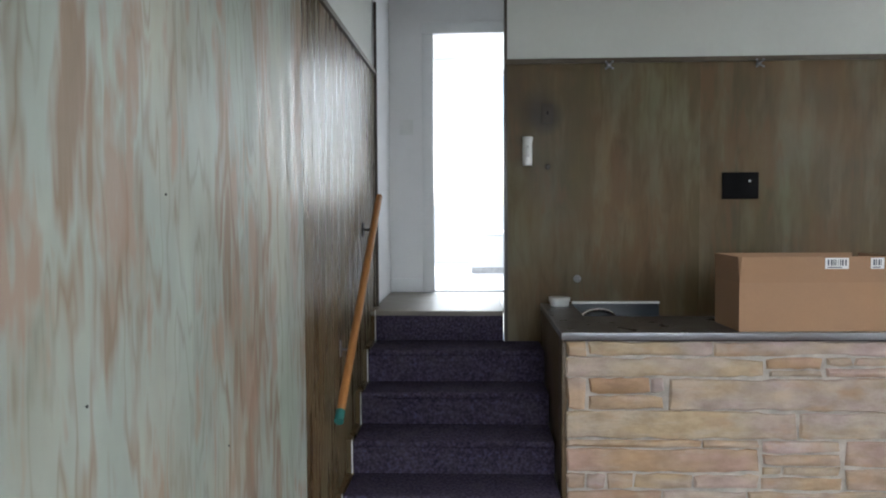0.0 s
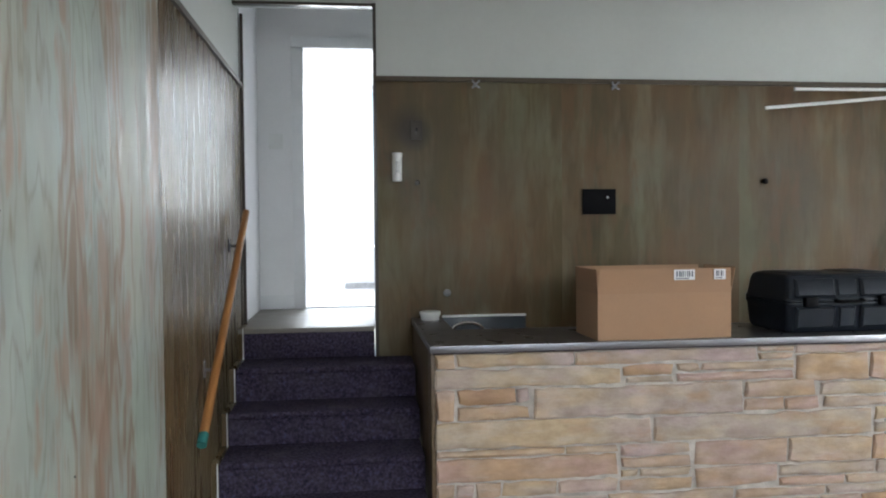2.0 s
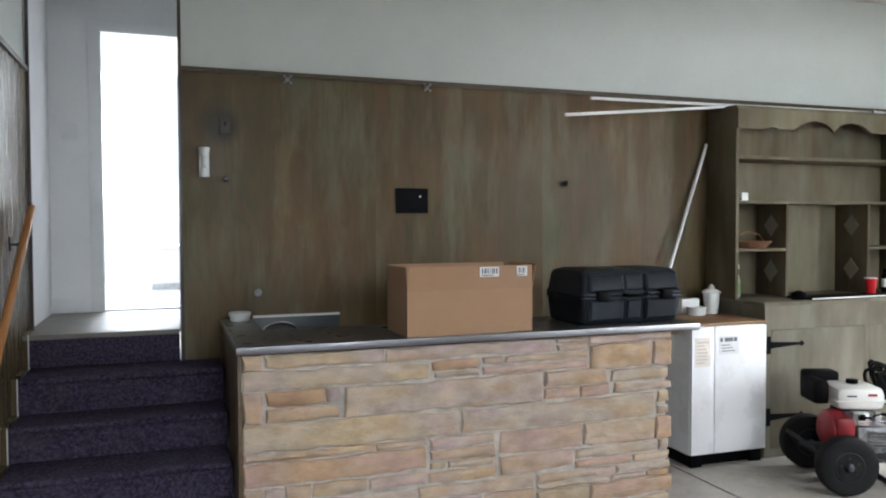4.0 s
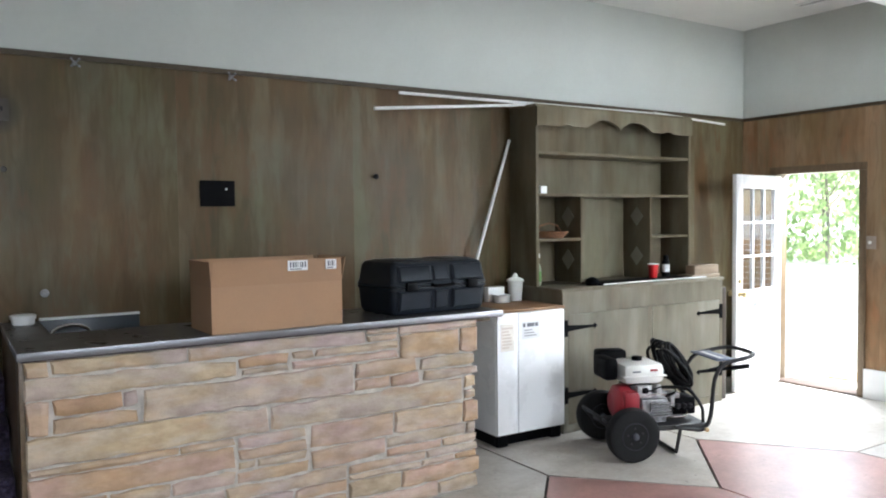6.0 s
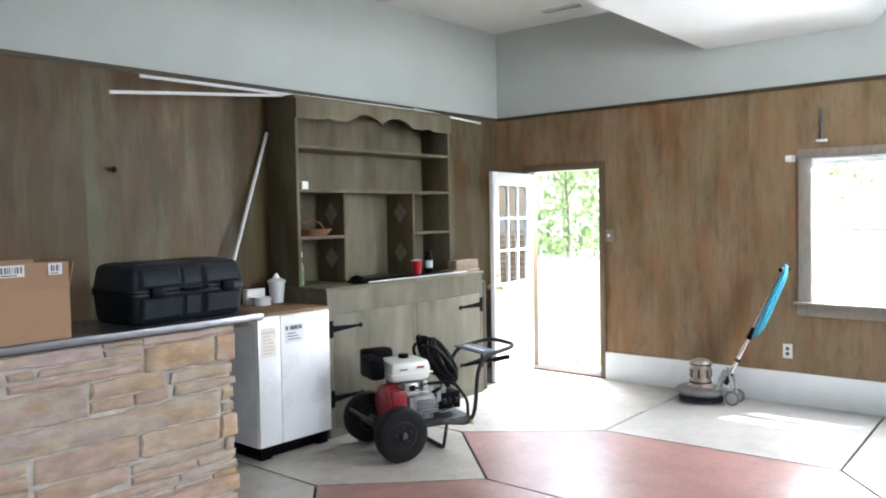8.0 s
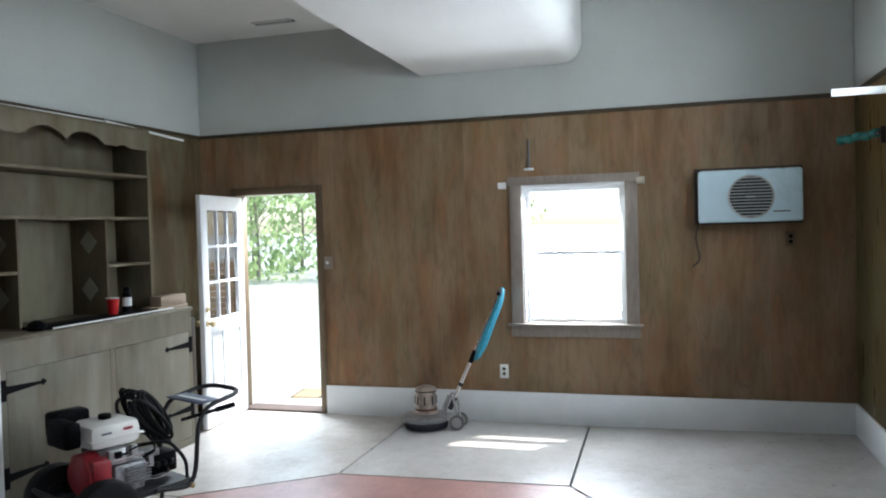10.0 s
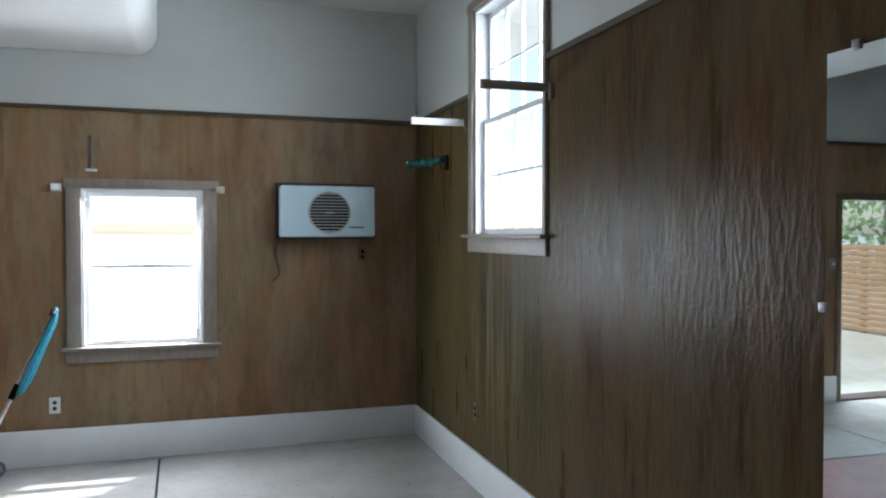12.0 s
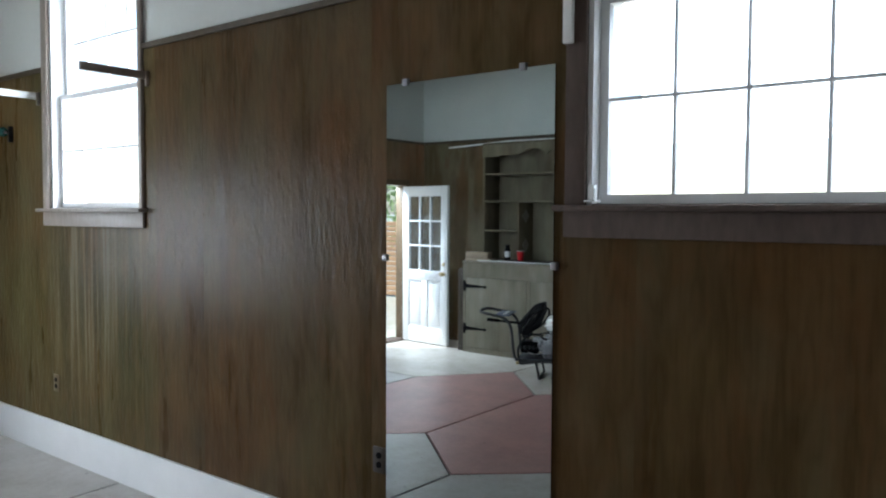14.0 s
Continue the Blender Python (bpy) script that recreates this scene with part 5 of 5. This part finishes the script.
part("pump_head", made(lathe, [(0.05, 0.0), (0.055, 0.02), (0.055, 0.055), (0.03, 0.07)], 16, (0.33, 0.29, 0.30), "x"), ALLOY, pw)
for k in range(3):
    part("pump_port", made(lathe, [(0.018, 0.0), (0.02, -0.012), (0.012, -0.03)], 12, (0.44 + 0.045 * k, 0.2195, 0.30), "y"), BLACKIRON, pw)
part("spark_plug", made(tube, [(0.30, 0.125, 0.40), (0.33, 0.09, 0.42), (0.35, 0.085, 0.43)], [0.011, 0.010, 0.008], 8), BLACK, pw)
part("ignition_lead", made(tube, rounded([(0.35, 0.085, 0.43), (0.36, 0.10, 0.47), (0.28, 0.12, 0.47), (0.22, 0.13, 0.45)]), 0.005, 6), BLACK, pw)
part("fuel_valve", boxes(((0.13, 0.115, 0.425), (0.17, 0.145, 0.462)), ((0.145, 0.10, 0.44), (0.20, 0.114, 0.45)), bev=0.004), BLACK, pw)
part("throttle_rod", made(tube, [(0.12, 0.11, 0.41), (0.24, 0.105, 0.425), (0.33, 0.12, 0.40)], 0.004, 6), CHROME, pw)
part("oil_plug", made(lathe, [(0.02, 0.0), (0.02, -0.014), (0.012, -0.02)], 12, (0.10, 0.178, 0.24), "y"), BLACK, pw)
part("drain_pipe", made(tube, rounded([(0.34, 0.20, 0.24), (0.40, 0.16, 0.235), (0.47, 0.15, 0.25), (0.50, 0.20, 0.27)]), 0.009, 8), CHROME, pw)
part("manifold", boxes(((0.345, 0.20, 0.36), (0.45, 0.30, 0.40)), ((0.36, 0.17, 0.31), (0.395, 0.20, 0.39)), bev=0.006), CASTING, pw)
hose_rng = random.Random(3)
for k in range(13):
    top = Vector((0.33 + hose_rng.uniform(0, 0.10), 0.28 + 0.015 * k, 0.745 - hose_rng.uniform(0, 0.09)))
    low = Vector((0.58 + hose_rng.uniform(-0.06, 0.03), 0.25 + 0.013 * k, 0.37 + hose_rng.uniform(0, 0.10)))
    mid, wide = (top + low) / 2, Vector((hose_rng.uniform(0.012, 0.06), hose_rng.uniform(-0.03, 0.03), hose_rng.uniform(0.008, 0.05)))
    pts = [mid + (top - mid) * math.cos(a) + wide * math.sin(a) for a in [j * math.tau / 22 for j in range(23)]]
    part("hose_loop", made(tube, pts, 0.0115, 7), RUBBER, pw, "loop of the coiled black hose")
part("hose_end", made(tube, rounded([(0.36, 0.30, 0.42), (0.50, 0.18, 0.44), (0.60, 0.16, 0.30), (0.58, 0.12, 0.19)]), 0.011, 8), RUBBER, pw)

# ---- floor polisher ----
fp = thing("floor_polisher", (6.655, 1.795, 0.0), "old metal floor polisher with teal cord on its handle", "floor polisher")
part("brush", made(lathe, [(0.165, 0.0), (0.180, 0.004), (0.184, 0.034), (0.170, 0.040)], 36), plain("dark_bristle", (0.012, 0.014, 0.026), 0.9, relief=0.5), fp, "round dark brush")
part("brush_block", made(lathe, [(0.165, 0.0405), (0.178, 0.044), (0.178, 0.058), (0.165, 0.062)], 36), plain("blue_black_block", (0.018, 0.022, 0.040), 0.5), fp)
part("skirt", made(lathe, [(0.165, 0.0625), (0.196, 0.066), (0.200, 0.074), (0.198, 0.098), (0.186, 0.108), (0.115, 0.122)], 36), plain("dull_metal", (0.26, 0.25, 0.25), 0.4, 0.6, vary=0.4, scale=18), fp, "scuffed metal skirt")
part("bumper", made(lathe, [(0.2005, 0.076), (0.207, 0.079), (0.207, 0.091), (0.2005, 0.094)], 36), plain("grey_bumper", (0.20, 0.20, 0.21), 0.7), fp)
motor = part("motor", made(lathe, [(0.112, 0.1225), (0.110, 0.135), (0.092, 0.150), (0.088, 0.160), (0.086, 0.300), (0.090, 0.304), (0.090, 0.318), (0.076, 0.338), (0.045, 0.350), (0.015, 0.353)], 32), plain("old_motor_metal", (0.34, 0.28, 0.24), 0.42, 0.6, vary=0.5, scale=16), fp, "tarnished motor housing")
part("motor_band", made(lathe, [(0.0935, 0.148), (0.0935, 0.166)], 32), plain("rusty_band", (0.12, 0.05, 0.03), 0.7, vary=0.4), motor, "rusty band round the motor's foot")
part("motor_band", made(lathe, [(0.0925, 0.305), (0.0925, 0.314)], 32), BLACKIRON, motor)
for k in range(8):
    a = k * math.tau / 8 + 0.2
    part("vent_slot", boxes(((0.0875 * math.cos(a) - 0.006, 0.0875 * math.sin(a) - 0.006, 0.20), (0.0875 * math.cos(a) + 0.006, 0.0875 * math.sin(a) + 0.006, 0.27)), bev=0.002), BLACKIRON, motor)
part("yoke", boxes(((-0.055, -0.255, 0.075), (0.055, -0.10, 0.120)), bev=0.012), ALLOY, fp)
for x in (-0.048, 0.048):
    part("yoke_arm", made(tube, [(x, -0.15, 0.11), (x, -0.175, 0.20), (x, -0.215, 0.285), (x, -0.255, 0.27), (x, -0.275, 0.17), (x, -0.285, 0.075)], 0.011, 8), ALLOY, fp, "curved cast arm of the yoke")
    wheel = part("wheel", made(lathe, [(0.012, -0.016), (0.042, -0.014), (0.046, -0.006), (0.046, 0.006), (0.042, 0.014), (0.012, 0.016)], 20, (x * 1.3, -0.285, 0.062), "x"), plain("pale_wheel", (0.36, 0.35, 0.34), 0.5) if x < 0 else bpy.data.materials["pale_wheel"], fp)
    part("tyre", made(lathe, [(0.0465, -0.011), (0.061, -0.007), (0.061, 0.007), (0.0465, 0.011)], 22, (x * 1.3, -0.285, 0.062), "x"), plain("grey_rubber", (0.16, 0.16, 0.16), 0.7) if x < 0 else bpy.data.materials["grey_rubber"], wheel)
H0, H1 = Vector((0.0, -0.21, 0.16)), Vector((0.06, -0.66, 1.14))
part("handle", made(tube, [H0, H0.lerp(H1, 0.97)], 0.016, 12), CHROME, fp, "chromed steel handle tube")
part("handle_sleeve", made(tube, [H0, H0.lerp(H1, 0.10)], 0.021, 12), BLACKIRON, fp)
part("clamp", made(tube, [H0.lerp(H1, 0.20), H0.lerp(H1, 0.225)], 0.023, 12), BLACKIRON, fp)
part("switch_box", made(tube, [H0.lerp(H1, 0.40), H0.lerp(H1, 0.50)], 0.023, 10), BLACK, fp)
part("cord_hook", made(tube, [H0.lerp(H1, 0.43), H0.lerp(H1, 0.43) + Vector((0, -0.05, -0.01))], 0.007, 8), BLACKIRON, fp)
part("grip", made(tube, [H1 + Vector((-0.11, 0, -0.01)), H1 + Vector((-0.04, 0, 0.01)), H1 + Vector((0.04, 0, 0.01)), H1 + Vector((0.11, 0, -0.01))], 0.017, 10), BLACK, fp)
cord_rng = random.Random(11)
for k in range(14):
    a, b = H0.lerp(H1, 0.41 + cord_rng.uniform(0, 0.07)), H0.lerp(H1, 1.02 - cord_rng.uniform(0, 0.035))
    sx, sy = cord_rng.uniform(-0.04, 0.04), -cord_rng.uniform(0.012, 0.075)
    pts = [a + Vector((sx * 0.4, sy * 0.9 - 0.01, 0)), a.lerp(b, 0.12) + Vector((sx, sy * 1.15, -0.005)), a.lerp(b, 0.5) + Vector((sx * 1.2, sy * 0.9, 0)), a.lerp(b, 0.88) + Vector((sx, sy * 0.75, 0)), b + Vector((sx * 0.5, sy * 0.35, 0.012)), b + Vector((-sx * 0.2, 0.012, -0.01))]
    part("cord_loop", made(tube, rounded(pts, 4), 0.0105, 7), TEAL, fp, "loop of teal power cord")

# ---- east wall fittings ----
ac = thing("air_conditioner", (E, -0.80, 1.645), "white through-wall air conditioner with a round louvred grille", "air conditioner")
part("housing", boxes(((-0.165, -0.372, 0.012), (-0.0, 0.372, 0.415)), bev=0.022), plain("pale_blue_enamel", (0.58, 0.74, 0.81), 0.3, vary=0.03, scale=4), ac)
part("backing_frame", boxes(((-0.03, -0.385, 0.0), (-0.001, -0.3725, 0.44)), ((-0.03, 0.3725, 0.0), (-0.001, 0.40, 0.44)), ((-0.03, -0.372, 0.4155), (-0.001, 0.372, 0.44))), BROWNPLATE, ac, "dark frame behind the housing")
part("drip_lip", boxes(((-0.16, -0.36, 0.0), (-0.01, 0.36, 0.0115))), BLACKIRON, ac)
part("grille_back", made(lathe, [(0.158, -0.1665), (0.158, -0.168)], 36, (0, -0.005, 0.205), "x"), BLACK, ac)
ring = part("grille_ring", made(tube, [(-0.172, -0.005 + 0.16 * math.cos(a), 0.205 + 0.16 * math.sin(a)) for a in [k * math.tau / 40 for k in range(41)]], 0.007, 8), ALLOY, ac, "grey ring of the grille")
for k in range(13):
    h = -0.144 + 0.024 * k
    w = math.sqrt(0.156 ** 2 - h * h)
    part("louvre", boxes(((-0.178, -0.005 - w, 0.205 + h - 0.0045), (-0.1685, -0.005 + w, 0.205 + h + 0.0045))), plain("silver_louvre", (0.36, 0.38, 0.38), 0.4) if k == 0 else bpy.data.materials["silver_louvre"], ring)
part("grille_badge", boxes(((-0.181, -0.035, 0.198), (-0.1785, 0.03, 0.212)), bev=0.001), ALLOY, ring)
part("name_badge", boxes(((-0.1685, -0.28, 0.085), (-0.1655, -0.16, 0.095))), INK, ac)
part("cord", made(tube, rounded([(-0.02, 0.36, 0.05), (-0.02, 0.40, -0.10), (-0.012, 0.36, -0.28), (-0.012, 0.42, -0.33)]), 0.006, 6), BROWNPLATE, ac)
plate("wall_outlet", (E, 1.176, 0.434), "-x", 0.075, 0.118, PLASTICWHITE, "white double outlet above the baseboard")
plate("wall_outlet", (E, -1.10, 1.52), "-x", 0.072, 0.115, TRIMWOOD, "brown outlet under the air conditioner", hole_mat=BLACK)
plate("wall_switch", (E, 2.80, 1.386), "-x", 0.105, 0.115, CASING, "dull brown switch plate beside the outer door", 1, PLASTICWHITE, "switch")
for y, mat, lab in ((1.155, PLASTICWHITE, "white curtain bracket at the window's corner"), (0.015, IVORY, "ivory curtain bracket at the window's corner")):
    cb = thing("curtain_bracket", (E, y, 2.02), lab, "bracket", "curtain brackets")
    part("base", boxes(((-0.012, -0.035, -0.028), (0, 0.035, 0.028)), bev=0.002), mat, cb)
    part("cup", boxes(((-0.06, -0.028, -0.022), (-0.0125, 0.028, 0.022)), bev=0.004), mat, cb)
cl = thing("cord_hook", (E, 0.919, 2.14), "thin hanging cord with a white tip on the plywood", "cord")
part("cord", made(tube, [(-0.008, 0, 0.26), (-0.01, 0.002, 0.02)], 0.009, 6), plain("grey_cord", (0.12, 0.12, 0.12), 0.7), cl)
part("tip", boxes(((-0.03, -0.04, 0.0), (0, 0.04, 0.02)), bev=0.004), PLASTICWHITE, cl)

# ---- south wall fittings ----
# twin boards: white puts in the window's light, brown the shaded side
for x, mat, lab in ((5.70, PLASTICWHITE, "white valance bracket board beside the tall window"), (4.385, CASING, "brown valance bracket board beside the tall window")):
    vb = thing("valance_bracket", (x, S, 2.43), lab, "bracket", "valance brackets")
    part("board", boxes(((-0.012, 0.0, -0.02), (0.012, 0.385, 0.025)), bev=0.003), mat, vb)
    part("cleat", boxes(((-0.03, 0.0, -0.06), (-0.0125, 0.02, 0.025)), bev=0.002), CASING, vb)
tc = thing("teal_strap", (6.09, S, 2.215), "crumpled teal cloth hanging from a wall bracket", "cloth")
part("bracket", boxes(((-0.01, 0.0, -0.07), (0.01, 0.03, 0.04)), bev=0.003), BLACKIRON, tc)
part("arm", made(tube, [(0, 0.03, 0.0), (0.44, 0.185, 0.005)], 0.012, 8), BLACKIRON, tc)
cloth = bmesh.new()
tube(cloth, [(0.03 + 0.42 * t + 0.008 * math.sin(9 * t), 0.035 + 0.155 * t, 0.006 * math.sin(17 * t)) for t in [k / 24 for k in range(25)]], [0.024 + 0.014 * math.sin(k * 1.9) * math.cos(k * 0.7) for k in range(25)], 12)
part("cloth", cloth, TEALCLOTH, tc)
mir = thing("wall_mirror", (2.14, S, 0.27), "tall frameless mirror clipped to the plywood wall", "mirror")
part("mirror_glass", boxes(((-0.405, 0.004, 0.0), (0.405, 0.010, 1.926))), MIRROR, mir)
part("backing", boxes(((-0.403, 0.0005, 0.002), (0.403, 0.0038, 1.924))), BROWNPLATE, mir)
for x, z in ((-0.41, 1.20), (0.41, 1.20), (-0.27, 1.93), (0.30, 1.93)):
    part("clip", boxes(((x - 0.014, 0.0, z - 0.014), (x + 0.014, 0.018, z + 0.014)), bev=0.003), STEEL, mir)
plate("wall_outlet", (2.59, S, 0.585), "+y", 0.07, 0.115, BROWNPLATE, "brown outlet beside the mirror", hole_mat=BLACK)
plate("wall_outlet", (5.50, S, 0.52), "+y", 0.07, 0.115, TRIMWOOD, "brown outlet low on the south wall", hole_mat=BLACK)
al = thing("alarm_contact", (1.672, S + 0.0205, 2.34), "white plastic strip fixed beside the wide window", "sensor")
part("body", boxes(((-0.018, 0.0, -0.085), (0.018, 0.024, 0.085)), bev=0.004), PLASTICWHITE, al)
part("cap", boxes(((-0.02, 0.0, 0.0855), (0.02, 0.027, 0.10)), bev=0.003), PLASTICWHITE, al)
sh = thing("shade_bracket", (1.575, S + 0.03, 1.7005), "small white bracket on the wide window's sill", "bracket")
part("foot", boxes(((-0.02, -0.03, 0), (0.02, 0.02, 0.006)), bev=0.001), PLASTICWHITE, sh)
part("upright", boxes(((-0.012, -0.02, 0.0065), (0.012, 0.01, 0.06)), bev=0.006), PLASTICWHITE, sh)

# ---- outside ----
# unseen overhang, added to block sun through the south windows
setting("roof_eave", boxes(((W - 0.6, S - 0.95, 3.26), (E + 0.6, S - 0.17, 3.40)), bev=0.01), WHITE, "unseen eave added to keep the sun off the south windows")
setting("ground", boxes(((-1500, -1500, -0.35), (-1.1, 1500, -0.121)), ((E + 0.161, -1500, -0.35), (1500, 1500, -0.03)), ((-1.1, -1500, -0.35), (E + 0.16, S - 0.161, -0.03)), ((-1.1, 9.2, -0.35), (E + 0.16, 1500, -0.03))), GROUND, "sunlit pale ground and lawn outside")
mat = thing("door_mat", (7.66, 3.27, -0.03), "flat tan mat on the ground outside the outer door", "mat", turn=8.0)
part("pad", boxes(((0, 0, 0), (0.40, 0.29, 0.014)), bev=0.004), plain("tan_mat", (0.33, 0.24, 0.13), 0.9, vary=0.2, scale=25, relief=0.5), mat)
part("edge_band", boxes(((-0.012, -0.012, 0), (0.412, -0.0005, 0.017)), ((-0.012, 0.2905, 0), (0.412, 0.302, 0.017)), bev=0.003), BROWNPLATE, mat)
fence = thing("slat_fence", (7.4, 7.75, -0.03), "cedar fence of close horizontal slats", "fence")
for k in range(5):
    part("post", boxes(((k * 1.31, 0.02, 0), (k * 1.31 + 0.09, 0.11, 1.55)), bev=0.004), CEDAR, fence)
rail2 = thing("porch_railing", (9.6, 1.78, -0.03), "low brown slatted porch railing with a white cap rail", "railing")
for k in range(3):
    part("post", boxes(((0.02, k * 0.71, 0), (0.09, k * 0.71 + 0.07, 1.36)), bev=0.004), CEDAR, rail2)
part("cap_rail", boxes(((-0.03, -0.02, 1.3605), (0.11, 1.51, 1.40)), bev=0.004), WHITE, rail2)
short_slat = mesh_of("slat", boxes(((0, 0, 0), (0.018, 1.49, 0.056)), bev=0.003), CEDAR)
for k in range(17):
    o = new("slat", short_slat)
    o.parent, o.location = rail2, (0, 0, 0.06 + k * 0.076)
slat_mesh = mesh_of("slat", boxes(((0, 0, 0), (5.4, 0.019, 0.088)), bev=0.004), CEDAR)
for k in range(15):
    o = new("slat", slat_mesh)
    o.parent, o.location = fence, (0, 0, 0.03 + k * 0.101)


def crown(bm, r, h, n, rg):
    """Leaves in uneven clumps."""
    clumps = [(Vector((rg.gauss(0, 0.42) * r, rg.gauss(0, 0.42) * r, rg.uniform(0.0, 1.0) ** 0.8 * h)), rg.uniform(0.16, 0.34) * r) for _ in range(46)]
    for _ in range(n):
        c, s = rg.choice(clumps)
        p = c + Vector((rg.gauss(0, 0.6), rg.gauss(0, 0.6), rg.gauss(0, 0.5))) * s
        e = Euler((rg.uniform(0, 6.3), rg.uniform(0, 6.3), rg.uniform(0, 6.3))).to_matrix()
        w = rg.uniform(0.09, 0.19)
        q = [p + e @ Vector(v) * w for v in ((-1, 0, 0), (0, -0.55, 0.1), (1, 0, 0), (0, 0.55, 0.1))]
        bm.faces.new([bm.verts.new(v) for v in q])


def tree(at, seed):
    rg = random.Random(seed)
    t = thing("tree", at, "leafy green tree at the edge of the woods", "tree", "trees beyond the lawn")
    bm = bmesh.new()
    tube(bm, [(0, 0, 0), (0.1, 0.05, 1.5), (0.0, 0.1, 3.2), (0.15, 0.0, 6.0)], [0.085, 0.06, 0.045, 0.018], 10)
    for k in range(7):
        a, z = rg.uniform(0, 6.3), rg.uniform(1.2, 4.4)
        tube(bm, [(0.05, 0.05, z), (0.8 * math.cos(a), 0.8 * math.sin(a), z + 0.7), (1.9 * math.cos(a), 1.9 * math.sin(a), z + 1.1)], [0.026, 0.017, 0.008], 6)
    part("trunk", bm, BARK, t)
    bm = bmesh.new()
    crown(bm, 2.9, 6.6, 1000, rg)
    c = part("crown", bm, LEAF, t)
    c.location = (0, 0, -0.25)
    return t


kinds = [tree((27.0, 9.0, -0.03), 1), tree((26.0, 14.5, -0.03), 2)]
rg = random.Random(5)
for k in range(15):
    a = radians(12 + 4.2 * k)
    d = rg.uniform(22, 28)
    copy_thing(kinds[k % 2], pose(6.9 + d * math.cos(a), 2.0 + d * math.sin(a), -0.03, 0, 0, rg.uniform(0, 360)))
